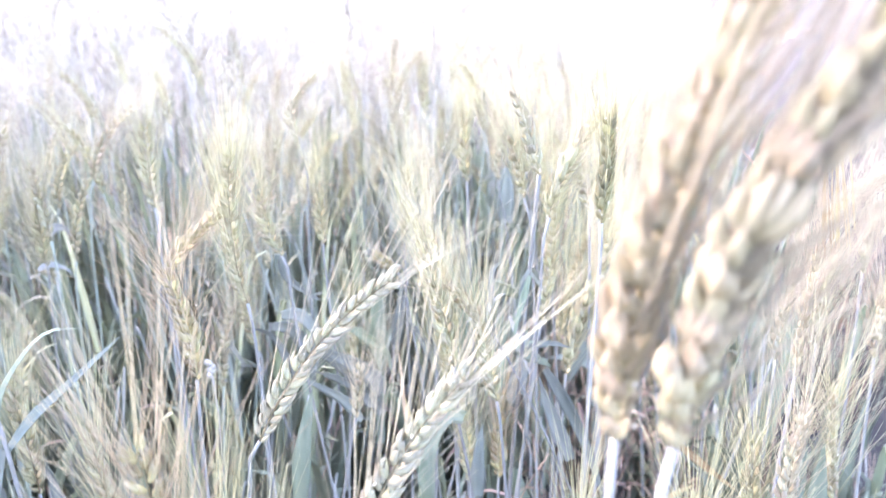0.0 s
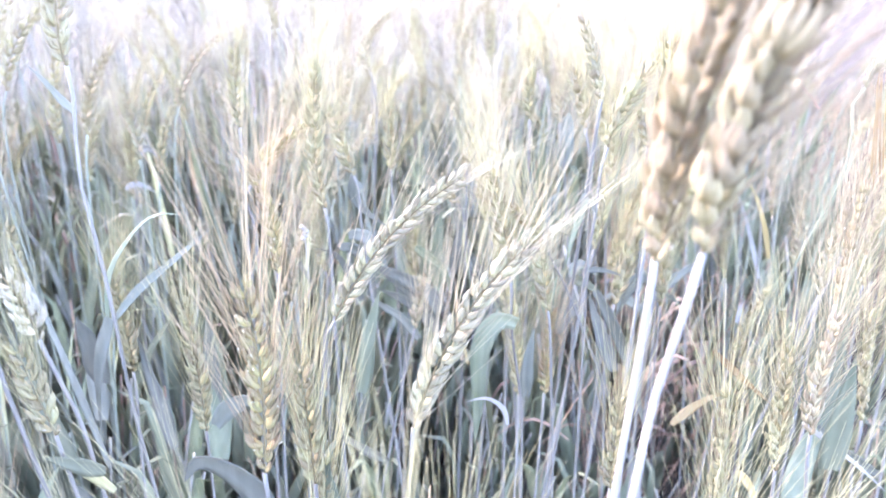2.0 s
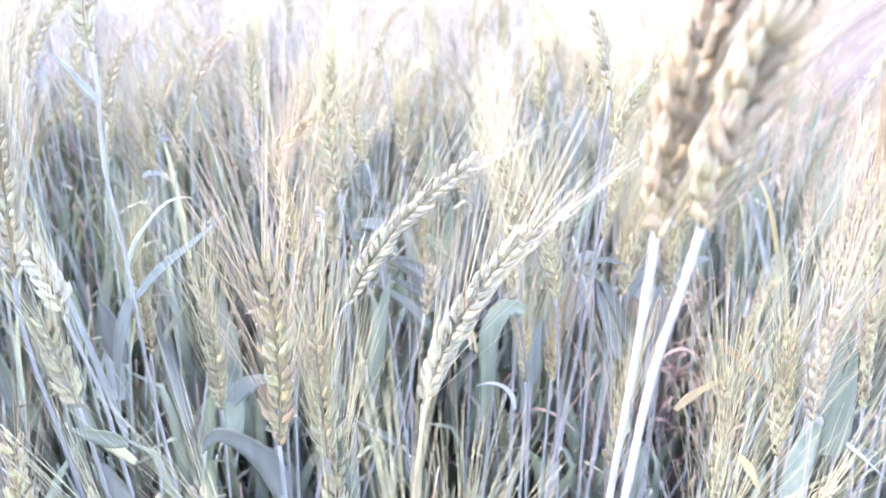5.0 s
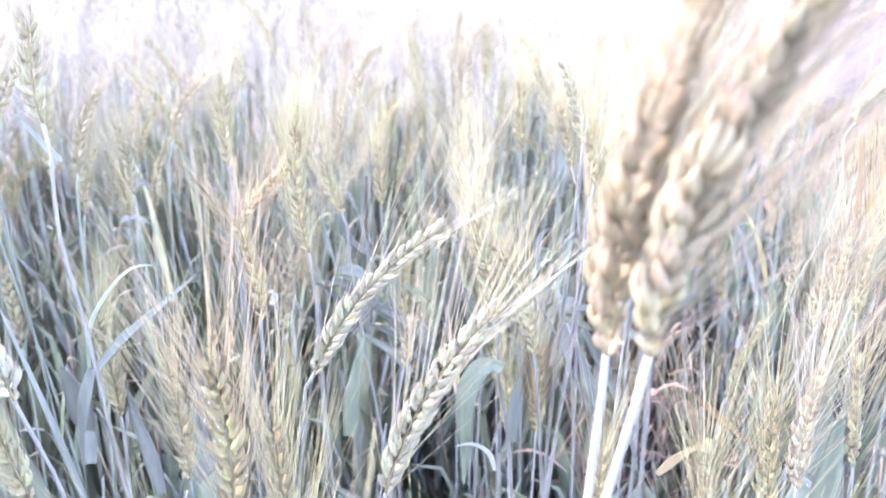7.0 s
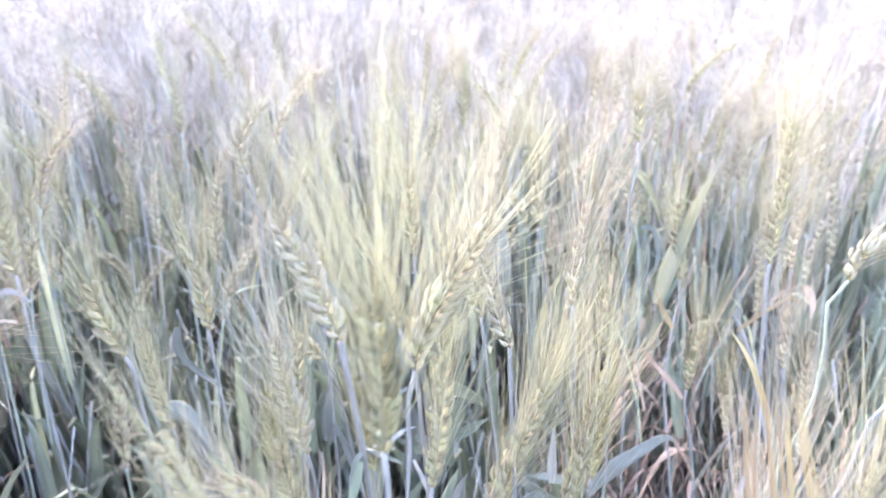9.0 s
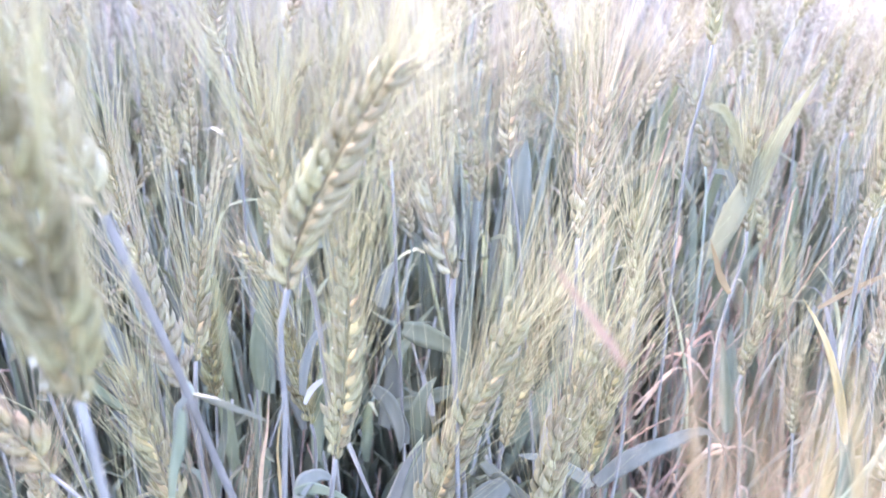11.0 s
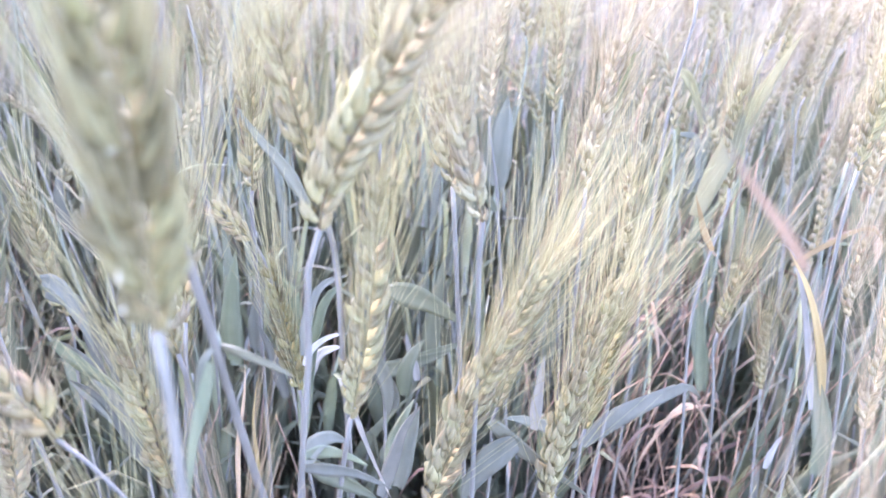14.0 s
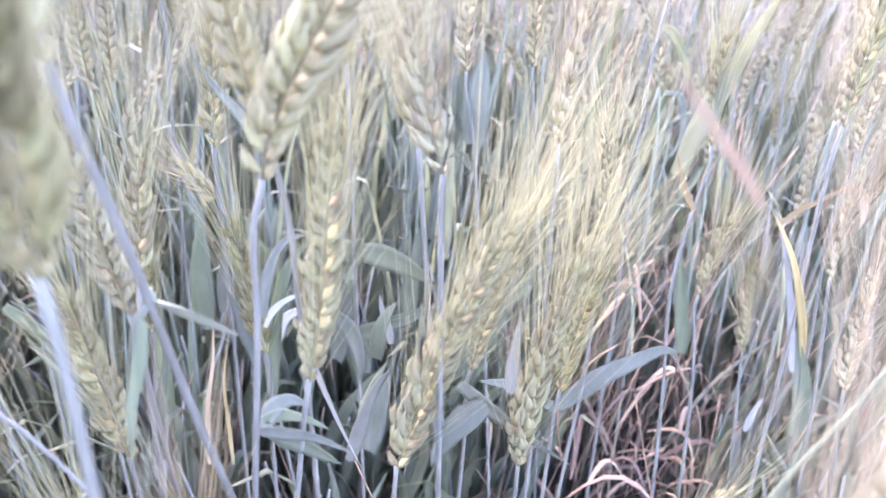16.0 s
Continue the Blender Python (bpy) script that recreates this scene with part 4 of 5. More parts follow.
# pale curled leaf tips further in
wheat((-0.443, 0.740, 0.701), (-0.443, 0.740, 0.735), (-0.439, 0.740, 0.784), [(-0.447, 0.740, 0.651), (-0.467, 0.738, 0.326), (-0.477, 0.737, 0.000)], look='green', spread=0.2)
leaf(plant, [(-0.456, 0.779, 0.723), (-0.448, 0.780, 0.733), (-0.437, 0.781, 0.731), (-0.434, 0.782, 0.721)], 0.012, 'pale')
leaf(plant, [(-0.485, 0.791, 0.675), (-0.471, 0.792, 0.682), (-0.458, 0.793, 0.679), (-0.446, 0.795, 0.669)], 0.008, 'pale')
wheat((-0.257, 0.608, 0.807), (-0.258, 0.608, 0.842), (-0.257, 0.608, 0.878), [(-0.257, 0.608, 0.759), (-0.259, 0.607, 0.380), (-0.260, 0.607, 0.000)], look='green', spread=0.2)
wheat((-0.138, 0.565, 0.779), (-0.147, 0.564, 0.805), (-0.151, 0.563, 0.830), [(-0.133, 0.565, 0.747), (-0.087, 0.570, 0.373), (-0.064, 0.572, 0.000)], look='green', spread=0.2)
wheat((-0.115, 0.628, 0.768), (-0.115, 0.628, 0.796), (-0.117, 0.627, 0.823), [(-0.113, 0.628, 0.727), (-0.099, 0.629, 0.363), (-0.092, 0.630, 0.000)], look='green', spread=0.2)
wheat((-0.168, 0.802, 0.833), (-0.173, 0.802, 0.864), (-0.149, 0.804, 0.896), [(-0.162, 0.803, 0.792), (-0.164, 0.803, 0.737), (-0.173, 0.802, 0.368), (-0.177, 0.801, 0.000)], look='pale', spread=0.35, label='bowed')
wheat((-0.043, 0.675, 0.759), (-0.041, 0.675, 0.789), (-0.040, 0.675, 0.823), [(-0.043, 0.675, 0.722), (-0.039, 0.675, 0.361), (-0.037, 0.675, 0.000)], look='green', spread=0.2)
wheat((-0.000, 0.542, 0.743), (-0.007, 0.541, 0.779), (-0.012, 0.540, 0.818), [(0.005, 0.542, 0.700), (0.041, 0.546, 0.350), (0.060, 0.548, 0.000)], look='pale', spread=0.24, awn=0.09, per=2, bristle=1.25, sweep=(-0.28, 0, 0))
cocoon((-0.093, 0.258, 0.843))

# broad leaves between the stalks
leaf(owner((-0.326, 0.428, 0.595)), [(-0.326, 0.428, 0.595), (-0.334, 0.442, 0.631), (-0.343, 0.450, 0.653), (-0.353, 0.458, 0.672)], 0.0204, 'blue', twist=0.2)
leaf(owner((-0.222, 0.42, 0.573)), [(-0.222, 0.420, 0.573), (-0.226, 0.436, 0.613), (-0.232, 0.452, 0.653), (-0.242, 0.463, 0.682)], 0.0278, 'green', twist=0.1)
leaf(owner((-0.196, 0.236, 0.699)), [(-0.196, 0.236, 0.699), (-0.210, 0.238, 0.707), (-0.223, 0.238, 0.712), (-0.235, 0.238, 0.716)], 0.0080, 'lime', twist=0.1)
leaf(owner((-0.254, 0.29, 0.663)), [(-0.254, 0.290, 0.663), (-0.269, 0.300, 0.689), (-0.288, 0.310, 0.719), (-0.306, 0.320, 0.747)], 0.0160, 'green', twist=0.2)
leaf(owner((-0.252, 0.403, 0.593)), [(-0.252, 0.403, 0.593), (-0.264, 0.416, 0.627), (-0.277, 0.425, 0.652), (-0.288, 0.434, 0.678)], 0.0158, 'blue', twist=0.2)
leaf(owner((-0.224, 0.268, 0.627)), [(-0.224, 0.268, 0.627), (-0.234, 0.275, 0.645), (-0.244, 0.278, 0.656), (-0.254, 0.279, 0.662)], 0.0149, 'blue', twist=0.2)
leaf(owner((-0.251, 0.316, 0.644)), [(-0.251, 0.316, 0.644), (-0.272, 0.331, 0.686), (-0.295, 0.346, 0.728), (-0.327, 0.365, 0.784)], 0.0066, 'blue', twist=0.0)
leaf(owner((-0.323, 0.458, 0.848)), [(-0.323, 0.458, 0.848), (-0.333, 0.460, 0.856), (-0.347, 0.464, 0.869), (-0.362, 0.467, 0.881)], 0.0076, 'blue', twist=0.3)
leaf(owner((0.211, 0.37, 0.598)), [(0.211, 0.370, 0.598), (0.219, 0.390, 0.643), (0.231, 0.400, 0.664), (0.247, 0.404, 0.670)], 0.0185, 'green', twist=0.3)
leaf(owner((0.221, 0.381, 0.674)), [(0.221, 0.381, 0.674), (0.224, 0.391, 0.695), (0.228, 0.400, 0.717), (0.238, 0.413, 0.746)], 0.0131, 'green', twist=0.3)
leaf(owner((0.2, 0.364, 0.691)), [(0.200, 0.364, 0.691), (0.220, 0.361, 0.677), (0.239, 0.358, 0.664), (0.259, 0.353, 0.648)], 0.0037, 'pale', twist=0.0)
leaf(owner((0.087, 0.424, 0.682)), [(0.087, 0.424, 0.682), (0.079, 0.431, 0.702), (0.072, 0.437, 0.717), (0.065, 0.444, 0.736)], 0.0110, 'blue', twist=0.4)
leaf(owner((-0.074, 0.244, 0.685)), [(-0.074, 0.244, 0.685), (-0.083, 0.250, 0.702), (-0.086, 0.255, 0.716), (-0.078, 0.262, 0.729)], 0.0080, 'green', twist=0.4)

leaf(owner((-0.158, 0.624, 0.690)), [(-0.158, 0.624, 0.697), (-0.138, 0.619, 0.699), (-0.126, 0.616, 0.686), (-0.115, 0.611, 0.668)], 0.0135, 'blue', twist=0.3)
leaf(owner((-0.067, 0.584, 0.655)), [(-0.060, 0.580, 0.640), (-0.067, 0.584, 0.655), (-0.091, 0.592, 0.667), (-0.114, 0.600, 0.672), (-0.130, 0.599, 0.679)], 0.0185, 'blue', twist=0.15)
leaf(owner((-0.083, 0.592, 0.636)), [(-0.070, 0.586, 0.622), (-0.083, 0.592, 0.637), (-0.109, 0.600, 0.646), (-0.124, 0.598, 0.652)], 0.0125, 'blue', twist=0.2)
leaf(owner((-0.06, 0.586, 0.615)), [(-0.060, 0.586, 0.615), (-0.076, 0.595, 0.640), (-0.099, 0.598, 0.659), (-0.131, 0.600, 0.679)], 0.0175, 'blue', twist=0.3)
leaf(owner((-0.082, 0.604, 0.595)), [(-0.082, 0.604, 0.595), (-0.101, 0.610, 0.616), (-0.121, 0.610, 0.628), (-0.139, 0.611, 0.638)], 0.0125, 'blue', twist=0.2)
leaf(owner((-0.15, 0.651, 0.611)), [(-0.150, 0.651, 0.611), (-0.164, 0.659, 0.634), (-0.180, 0.666, 0.656), (-0.204, 0.664, 0.664)], 0.0116, 'blue', twist=0.4)
leaf(owner((-0.211, 0.664, 0.623)), [(-0.211, 0.664, 0.623), (-0.225, 0.670, 0.642), (-0.237, 0.676, 0.661), (-0.250, 0.684, 0.682)], 0.0056, 'blue', twist=0.1)
leaf(owner((-0.038, 0.632, 0.557)), [(-0.038, 0.632, 0.557), (-0.045, 0.647, 0.590), (-0.048, 0.661, 0.616), (-0.052, 0.670, 0.638)], 0.0044, 'red', twist=0.3)
leaf(owner((-0.032, 0.649, 0.542)), [(-0.032, 0.649, 0.542), (-0.041, 0.661, 0.569), (-0.048, 0.670, 0.590), (-0.051, 0.682, 0.614)], 0.0039, 'tan', twist=0.4)
leaf(owner((-0.065, 0.615, 0.562)), [(-0.065, 0.615, 0.562), (-0.068, 0.632, 0.595), (-0.070, 0.645, 0.621), (-0.079, 0.656, 0.647)], 0.0102, 'green', twist=0.2)
leaf(owner((-0.113, 0.752, 0.561)), [(-0.113, 0.752, 0.561), (-0.122, 0.767, 0.594), (-0.135, 0.785, 0.635), (-0.150, 0.798, 0.667)], 0.0185, 'green', twist=0.1)
leaf(owner((-0.013, 0.655, 0.631)), [(-0.013, 0.655, 0.631), (-0.022, 0.661, 0.647), (-0.032, 0.666, 0.662), (-0.042, 0.669, 0.673)], 0.0107, 'blue', twist=0.2)
leaf(owner((0.039, 0.581, 0.727)), [(0.039, 0.581, 0.727), (0.038, 0.589, 0.744), (0.041, 0.597, 0.757), (0.052, 0.603, 0.762)], 0.0063, 'blue', twist=0.3)
leaf(owner((0.036, 0.586, 0.717)), [(0.036, 0.586, 0.717), (0.038, 0.591, 0.724), (0.045, 0.596, 0.730), (0.053, 0.599, 0.732)], 0.0035, 'pale', twist=0.4)
leaf(owner((0.052, 0.673, 0.629)), [(0.052, 0.673, 0.629), (0.048, 0.678, 0.640), (0.038, 0.682, 0.654), (0.027, 0.683, 0.661)], 0.0135, 'blue', twist=0.3)
leaf(owner((0.066, 0.525, 0.718)), [(0.066, 0.525, 0.718), (0.076, 0.528, 0.718), (0.086, 0.531, 0.717), (0.102, 0.533, 0.712)], 0.0058, 'blue', twist=0.2)
leaf(owner((0.061, 0.54, 0.704)), [(0.061, 0.540, 0.704), (0.063, 0.545, 0.712), (0.068, 0.548, 0.715), (0.076, 0.549, 0.713)], 0.0086, 'blue', twist=0.6)
leaf(owner((0.07, 0.606, 0.625)), [(0.070, 0.606, 0.625), (0.073, 0.617, 0.644), (0.075, 0.625, 0.658), (0.081, 0.633, 0.671)], 0.0090, 'blue', twist=0.3)
leaf(owner((0.029, 0.729, 0.615)), [(0.029, 0.729, 0.615), (0.043, 0.736, 0.621), (0.057, 0.744, 0.627), (0.075, 0.753, 0.636)], 0.0112, 'green', twist=0.2)
leaf(owner((0.053, 0.716, 0.621)), [(0.053, 0.716, 0.621), (0.049, 0.720, 0.631), (0.043, 0.724, 0.641), (0.039, 0.727, 0.650)], 0.0077, 'pale', twist=0.1)
leaf(owner((0.081, 0.78, 0.728)), [(0.081, 0.780, 0.728), (0.076, 0.782, 0.734), (0.073, 0.783, 0.737), (0.063, 0.778, 0.733)], 0.0062, 'green', twist=0.4)
leaf(owner((0.331, 0.849, 0.582)), [(0.331, 0.849, 0.582), (0.327, 0.856, 0.598), (0.316, 0.873, 0.637), (0.303, 0.888, 0.672), (0.291, 0.896, 0.692), (0.280, 0.894, 0.694)], 0.0056, 'pale', twist=0.5)
leaf(owner((0.345, 0.834, 0.547)), [(0.345, 0.834, 0.547), (0.340, 0.845, 0.571), (0.333, 0.856, 0.594), (0.327, 0.864, 0.614)], 0.0114, 'green', twist=0.2)
leaf(owner((0.258, 0.955, 0.534)), [(0.258, 0.955, 0.534), (0.251, 0.965, 0.558), (0.245, 0.976, 0.582), (0.241, 0.984, 0.599)], 0.0141, 'green', twist=0.2)
leaf(owner((0.345, 1.1, 0.589)), [(0.345, 1.100, 0.589), (0.367, 1.117, 0.609), (0.387, 1.130, 0.622), (0.410, 1.139, 0.629)], 0.0036, 'red', twist=0.1)
leaf(owner((0.393, 1.077, 0.653)), [(0.393, 1.077, 0.653), (0.399, 1.075, 0.645), (0.404, 1.070, 0.632), (0.403, 1.061, 0.617)], 0.0111, 'red', twist=0.6)
leaf(owner((0.313, 0.845, 0.518)), [(0.313, 0.845, 0.518), (0.317, 0.854, 0.533), (0.322, 0.861, 0.544)], 0.0056, 'pale', twist=0.4)


# ---- the rest of the field ----
def edge(y):
    """The right-hand edge of the crop."""
    return 0.46 + 0.29 * (y - 1.1) if y > 1.1 else 0.46


LINE_A, LINE_B = np.array((0.0, -0.08)), np.array((0.19, 0.38))


def from_path(x, y):
    p, d = np.array((x, y)), LINE_B - LINE_A
    s = np.clip((p - LINE_A) @ d / (d @ d), 0, 1)
    return float(np.linalg.norm(p - LINE_A - d * s))


def random_plant(r, x, y, height, look, low=True):
    """A plant of the field at a place, with a chance lean and two or three leaves."""
    lean = r.normal(0, 0.05, 2)
    base = np.array((x + lean[0], y + lean[1], height))
    nod = r.normal(0, 0.012, 2) + lean * 0.12
    long = r.uniform(0.07, 0.095)
    tip = base + np.array((nod[0] * 2, nod[1] * 2, long))
    mid = base + np.array((nod[0] * 0.6, nod[1] * 0.6, long * 0.52))
    p = wheat(base, mid, tip, [(x + lean[0] * 0.55, y + lean[1] * 0.55, height * 0.6), (x, y, 0)], look=look, spread=r.uniform(0.14, 0.28),
              awn=r.uniform(0.065, 0.085), low=low)
    for _ in range(int(r.integers(1, 4))):
        z = height * r.uniform(0.35, 0.72)
        q = np.array((x + lean[0] * z, y + lean[1] * z, z))
        a = r.uniform(0, 6.28)
        d = np.array((math.cos(a), math.sin(a), 0))
        reach = r.uniform(0.08, 0.17)
        leaf(p, [q, q + d * reach * 0.12 + (0, 0, reach * 0.6), q + d * reach * 0.28 + (0, 0, reach * 1.05), q + d * reach * r.uniform(0.35, 0.7) + (0, 0, reach * r.uniform(0.9, 1.5))],
             r.uniform(0.006, 0.012), str(r.choice(["blue", "blue", "green", "lime"])), facing=(d[0] * 0.6, d[1] * 0.6, 0.8))
    return p


def near_field():
    r = np.random.default_rng(21)
    made = 0
    for k in range(9000):
        x, y = r.uniform(-1.0, 0.95 if k < 6000 else 0.05), r.uniform(0.2, 1.5)
        far = from_path(x, y)
        if not 0.62 < far < 1.10 or x > edge(y) or made >= 195 or abs(x + 0.1) > 0.25 + 0.75 * y:
            continue
        look = str(r.choice(["green", "green", "green", "straw", "pale", "pale", "pale"]))
        random_plant(r, x, y, r.uniform(0.60, 0.84), look)
        made += 1


near_field()


def crop_template(k, detail):
    """A plant of the far crop in few faces: vertices, faces and material numbers."""
    r = np.random.default_rng(500 + k)
    pieces, mats = [], []

    def put(shape, m):
        pieces.append(shape)
        mats.extend([m] * len(shape[1]))

    height = r.uniform(0.70, 0.84)
    lean = r.normal(0, 0.05, 2)
    base = np.array((lean[0], lean[1], height))
    put(tube(smooth_line([(0, 0, 0), (lean[0] * 0.4, lean[1] * 0.4, height * 0.6), base], 4 if detail < 3 else 3), 0.0012 if detail < 3 else 0.0018, 3), 2)
    nod = r.normal(0, 0.03, 2) + lean * 0.4
    if k % 5 == 0:
        nod = nod * 2.2
    tip = base + np.array((nod[0], nod[1], r.uniform(0.07, 0.095)))
    mid = (base + tip) / 2 + np.array((-nod[0], -nod[1], 0.02)) * 0.3
    spine = bow(base, mid, tip, 8)
    count = {1: 15, 2: 9, 3: 4}[detail]
    layout = ear_layout(spine, count, r.uniform(0, 3), r)
    for p, way, across, size, t, side in layout:
        long = {1: 0.0125, 2: 0.018, 3: 0.032}[detail]
        w = {1: 0.0062, 2: 0.0078, 3: 0.0095}[detail]
        put(tube(np.array([p, p + way * long * 0.45, p + way * long]), np.array((0.5, 1.0, 0.1)) * w / 2 * size, 4 if detail == 1 else 3), 0)
    per = {1: 3, 2: 2, 3: 2}[detail]
    # awns thicken with distance: fewer of them, and a brighter, haze-like field
    put(awn_tubes(layout, r.uniform(0.06, 0.085), r.uniform(0.11, 0.22), r, per, 3, 2, {1: 0.00026, 2: 0.0006, 3: 0.0015}[detail]), 1)
    for _ in range({1: 1 + (k % 3 == 0), 2: k % 2, 3: 0}[detail]):
        z = height * r.uniform(0.35, 0.7)
        q = np.array((lean[0] * z, lean[1] * z, z))
        a = r.uniform(0, 6.28)
        d = np.array((math.cos(a), math.sin(a), 0))
        reach = r.uniform(0.08, 0.18)
        pts = [q, q + d * reach * 0.12 + (0, 0, reach * 0.6), q + d * reach * 0.28 + (0, 0, reach * 1.05), q + d * reach * r.uniform(0.35, 0.7) + (0, 0, reach * r.uniform(0.9, 1.5))]
        put(blade(smooth_line(pts, 6), r.uniform(0.005, 0.011), (d[0] * 0.3, d[1] * 0.3, 1.0), r.uniform(-1, 1), 0.2, 2), 4 if r.random() < 0.2 else 3)
    verts, faces = joined(pieces)
    return verts, faces, mats


def scatter(name, label, templates, places, r, category="crop", turn=3.1416):
    """Many plants of the crop as one mesh."""
    allv, loops, starts, mats = [], [], [], []
    n = nl = 0
    packed = []
    for v, f, m in templates:
        flat = np.concatenate([np.asarray(one) for one in f])
        sizes = np.array([len(one) for one in f])
        packed.append((v, flat, sizes, np.asarray(m)))
    for x, y, s in places:
        v, flat, sizes, m = packed[int(r.integers(len(packed)))]
        a = r.uniform(-turn, turn)
        c, si = math.cos(a), math.sin(a)
        w = v * np.array((1, 1, s))
        sh = r.normal(0, 0.025, 2)
        w = np.stack([w[:, 0] * c - w[:, 1] * si + x + w[:, 2] * sh[0], w[:, 0] * si + w[:, 1] * c + y + w[:, 2] * sh[1], w[:, 2]], 1)
        allv.append(w)
        loops.append(flat + n)
        starts.append(sizes)
        mats.append(m)
        n += len(v)
    verts, flat, sizes, m = np.vstack(allv), np.concatenate(loops), np.concatenate(starts), np.concatenate(mats)
    me = bpy.data.meshes.new(name)
    me.vertices.add(len(verts))
    me.vertices.foreach_set("co", verts.astype(np.float32).ravel())
    me.loops.add(len(flat))
    me.loops.foreach_set("vertex_index", flat.astype(np.int32))
    me.polygons.add(len(sizes))
    me.polygons.foreach_set("loop_start", (np.cumsum(sizes) - sizes).astype(np.int32))
    for mat in FIELD:
        me.materials.append(mat)
    me.polygons.foreach_set("material_index", m.astype(np.int32))
    me.polygons.foreach_set("use_smooth", np.ones(len(sizes), bool))
    me.update(calc_edges=True)
    me.validate()
    return tagged(new(name, me), label, category, kind="stuff")


def far_field():
    r = np.random.default_rng(33)
    rings = [(1.0, 2.3, 280, 1, "wheat_crop", "dense green-gold bearded wheat standing in the field"),
             (2.3, 4.5, 125, 2, "wheat_crop", "green-gold wheat further into the field, awns thickened for a hazy look"),
             (4.5, 11.0, 36, 3, "wheat_crop", "pale wheat far across the field")]
    for near, far, density, detail, name, label in rings:
        places = []
        side = far + 0.6
        for _ in range(int(density * 2 * side * side)):
            x, y = r.uniform(-side, side), r.uniform(-0.4, side)
            d = from_path(x, y)
            if not near <= d < far or x > edge(y) or abs(x + 0.12 * y) > 0.35 + 0.85 * y:
                continue
            places.append((x, y, r.uniform(0.88, 1.08)))
        scatter(name, label, [crop_template(k + 10 * detail, detail) for k in range(9)], places, r)
    # the field carried on out of view, behind and to the left
    behind = []
    for _ in range(2600):
        x, y = r.uniform(-6, 0.4), r.uniform(-5, 3.5)
        if from_path(x, y) > 0.55 and x < edge(y) and abs(x + 0.12 * y) > 0.35 + 0.85 * y and x < 0.25 - 0.1 * y:
            behind.append((x, y, r.uniform(0.88, 1.08)))
    # denser unseen band, added to keep light off the left undergrowth
    for _ in range(1500):
        x, y = r.uniform(-1.9, 0.3), r.uniform(-1.2, 1.3)
        if from_path(x, y) > 0.36 and abs(x + 0.12 * y) > 0.35 + 0.85 * y:
            behind.append((x, y, r.uniform(0.85, 1.05)))
    scatter("wheat_crop", "green-gold wheat continuing out of view, shading the left undergrowth", [crop_template(k + 20, 2) for k in range(9)], behind, r)


far_field()


def undergrowth_template(k):
    """Low shoots with leaves: no ears."""
    r = np.random.default_rng(900 + k)
    pieces, mats = [], []
    height = r.uniform(0.38, 0.66)
    lean = r.normal(0, 0.07, 2)
    top = np.array((lean[0], lean[1], height))
    s = tube(smooth_line([(0, 0, 0), top * (0.4, 0.4, 0.6), top], 5), 0.0012, 4)
    pieces.append(s)
    mats += [2 if k % 4 else 4] * len(s[1])
    for i in range(4):
        z = r.uniform(0.2, 0.85)
        q = top * z
        a = r.uniform(0, 6.28)
        d = np.array((math.cos(a), math.sin(a), 0))
        reach = r.uniform(0.09, 0.2)
        out = r.uniform(0.15, 0.6)
        pts = [q, q + d * reach * 0.12 + (0, 0, reach * 0.6), q + d * reach * out * 0.5 + (0, 0, reach * 1.1), q + d * reach * out + (0, 0, reach * r.uniform(0.9, 1.6))]
        b = blade(smooth_line(pts, 6), r.uniform(0.011, 0.024), (r.normal(0, 0.4), -1.0, 0.2), r.uniform(-0.8, 0.8), 0.25, 2)
        pieces.append(b)
        mats += [3 if r.random() < 0.95 else 4] * len(b[1])
    v, f = joined(pieces)
    return v, f, mats


def litter_template(k):
    """Dry reddish stems and shrivelled leaves near the soil."""
    r = np.random.default_rng(1300 + k)
    pieces, mats = [], []
    for i in range(6):
        a = r.uniform(0, 6.28)
        d = np.array((math.cos(a), math.sin(a), 0.0))
        p = np.array((r.normal(0, 0.04), r.normal(0, 0.04), r.uniform(0.02, 0.42)))
        if i < 3:
            # a dead stem, leaning
            long = r.uniform(0.10, 0.22)
            d = unit(d * 0.35 + np.array((0, 0, 1.0)))
            line = smooth_line([p, p + d * long * 0.5 + r.normal(0, 0.006, 3), p + d * long + r.normal(0, 0.012, 3)], 6)
            b = tube(line, 0.0006, 3)
        else:
            # a shrivelled leaf, hanging over
            long = r.uniform(0.05, 0.12)
            out = p + d * long * 0.5 + np.array((0, 0, long * 0.25))
            line = smooth_line([p, out + r.normal(0, 0.006, 3), out + d * long * 0.3 - np.array((0, 0, long * 0.4)) + r.normal(0, 0.008, 3)], 8)
            b = blade(line, r.uniform(0.0022, 0.0055), (0.2, -0.4, 1), r.uniform(-2, 2), 0.3, 2)
        b[0][:, 2] = np.maximum(b[0][:, 2], 0.004)
        pieces.append(b)
        mats += [4] * len(b[1])
    v, f = joined(pieces)
    return v, f, mats


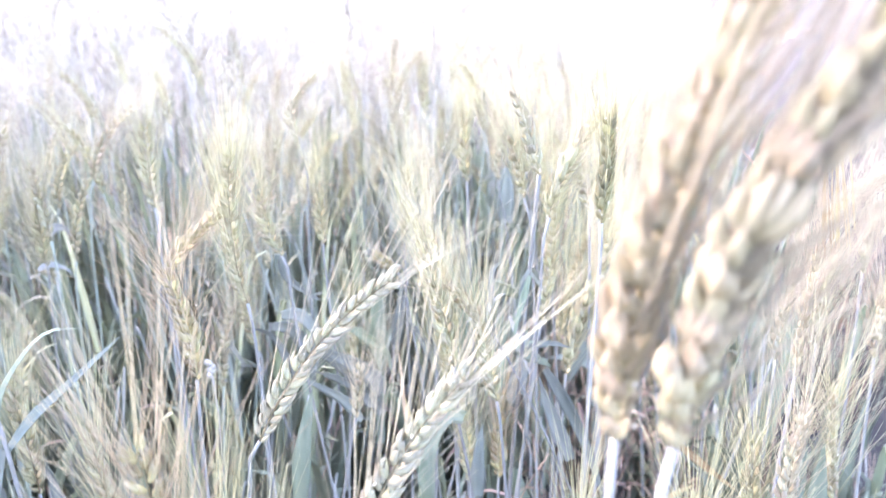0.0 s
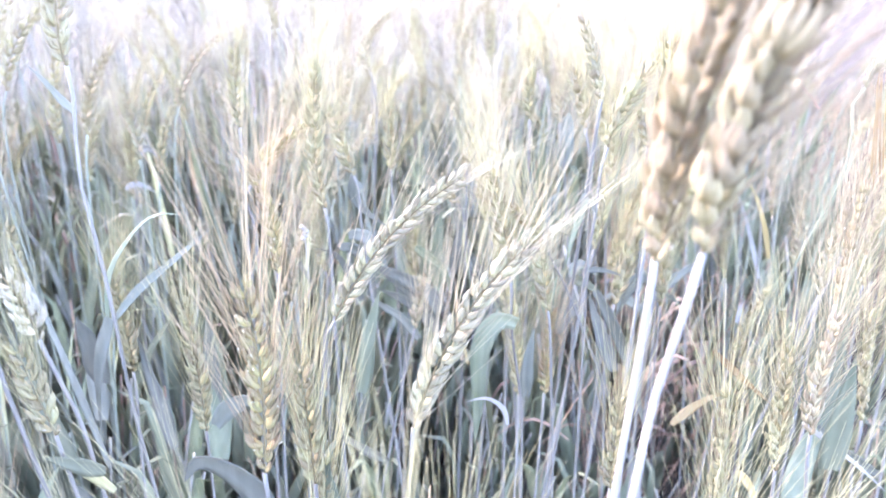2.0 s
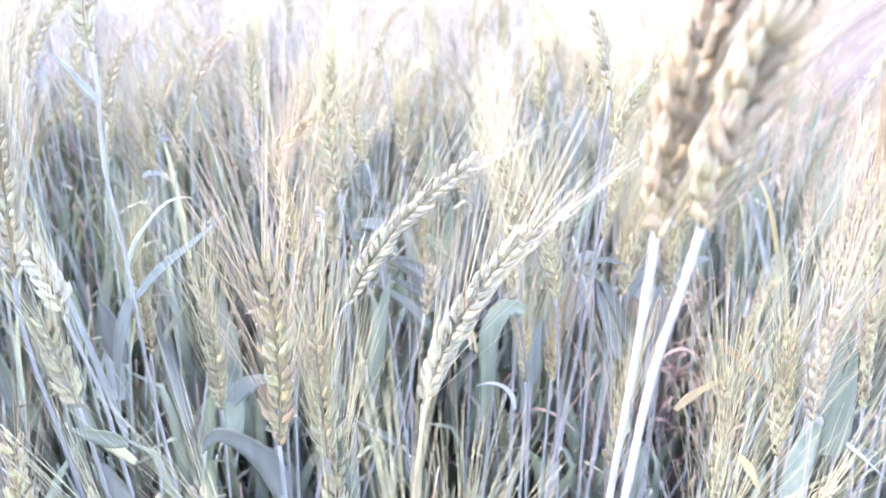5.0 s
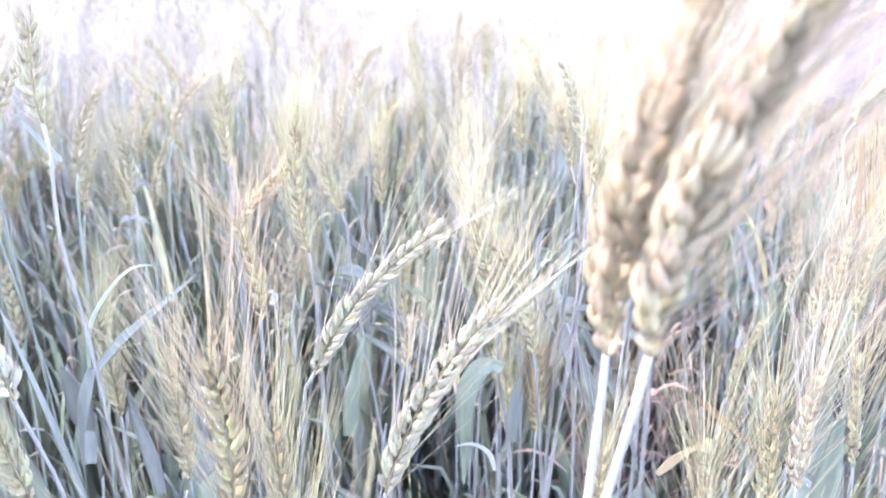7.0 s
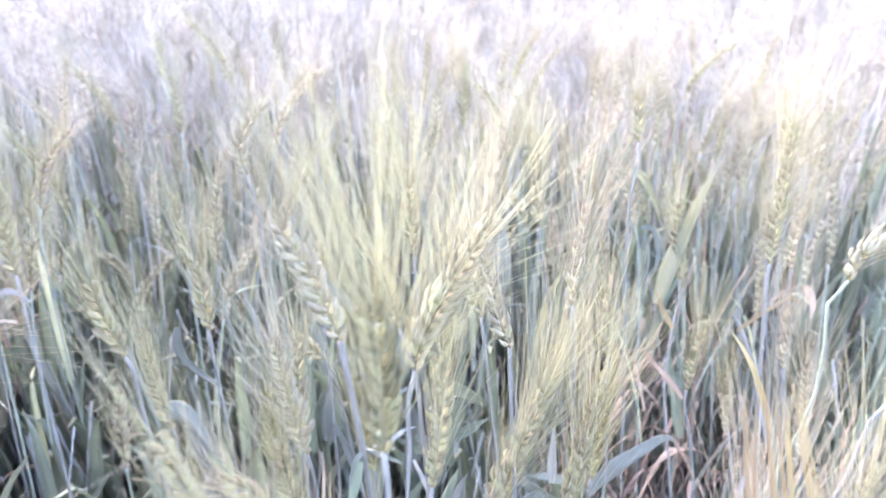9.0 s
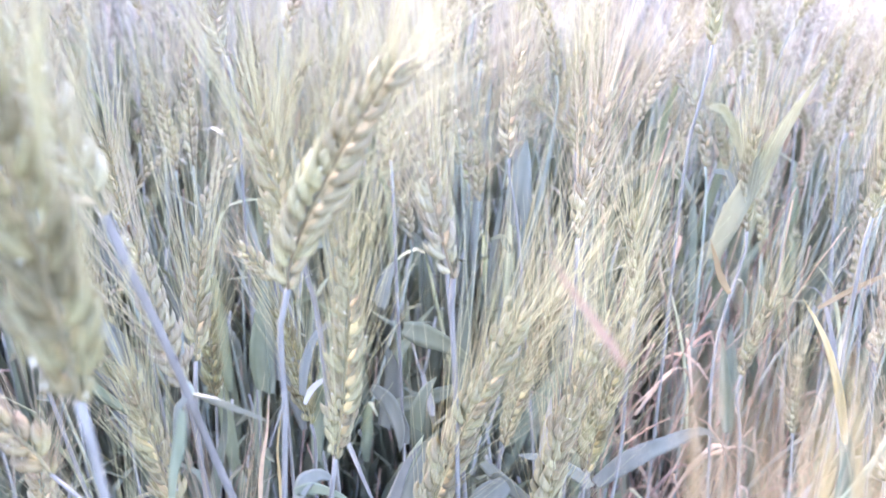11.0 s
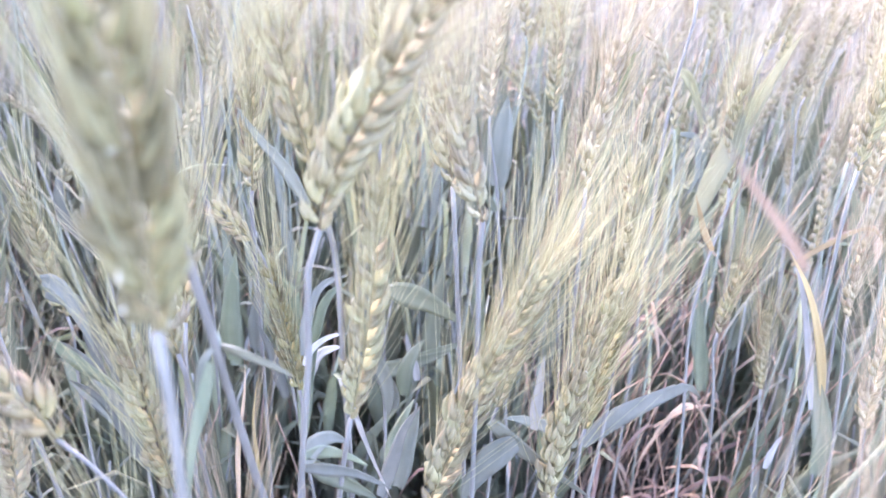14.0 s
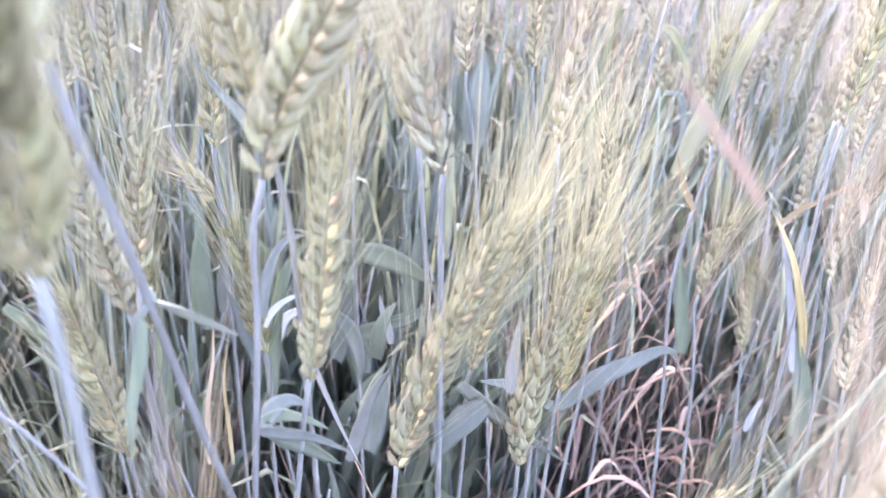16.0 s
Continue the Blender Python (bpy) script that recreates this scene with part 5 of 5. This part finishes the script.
def under_field():
    r = np.random.default_rng(55)
    places, dry = [], []
    for _ in range(14000):
        x, y = r.uniform(-1.6, 0.9), r.uniform(-0.4, 2.0)
        d = from_path(x, y)
        if x > edge(y) + 0.08 or x + 0.1 < -0.6 - 0.85 * max(0.0, y) or d < 0.16:
            continue
        hollow = abs(x - 0.23) < 0.11 and abs(y - 1.0) < 0.2
        if hollow:
            if len(dry) < 130:
                dry.append((x, y, r.uniform(1.0, 1.35)))
        elif len(places) < 2900:
            places.append((x, y, r.uniform(0.7, 1.05) * min(1.0, 0.5 + 0.75 * max(0.0, d - 0.16))))
        elif len(dry) < 330:
            dry.append((x, y, 1.0))
    scatter("wheat_undergrowth", "blue-green wheat leaves and shoots crowding below the ears", [undergrowth_template(k) for k in range(10)], places, r, "leaves", 0.7)
    scatter("dry_litter", "dry reddish stems and shrivelled leaves above the soil", [litter_template(k) for k in range(8)], dry, r, "litter")


under_field()


def weed_template(k):
    """A low tuft of narrow grass blades."""
    r = np.random.default_rng(1700 + k)
    pieces, mats = [], []
    for _ in range(5):
        a = r.uniform(0, 6.28)
        d = np.array((math.cos(a), math.sin(a), 0))
        long, out = r.uniform(0.06, 0.2), r.uniform(0.02, 0.09)
        q = np.array((r.normal(0, 0.01), r.normal(0, 0.01), 0))
        bl = blade(smooth_line([q, q + d * out * 0.3 + (0, 0, long * 0.6), q + d * out + (0, 0, long)], 5), r.uniform(0.003, 0.006), (d[0] * 0.3, d[1] * 0.3, 1.0), 0.3, 0.2, 2)
        pieces.append(bl)
        mats += [4 if r.random() < 0.25 else 3] * len(bl[1])
    v, f = joined(pieces)
    return v, f, mats


def verge():
    """Weeds along the bare strip beside the crop."""
    r = np.random.default_rng(77)
    places = []
    for _ in range(5000):
        y = r.uniform(0.5, 6.0)
        x = edge(y) + abs(r.normal(0, 0.35 + 0.1 * y)) + 0.02
        if len(places) < 900 and noise.noise((x * 2.2, y * 1.1, 9.0)) > -0.05 and from_path(x, y) > 0.35:
            places.append((x, y, r.uniform(0.6, 1.2)))
    scatter("weeds", "sparse dull green weeds on the bare soil strip", [weed_template(k) for k in range(6)], places, r, "weeds")


verge()
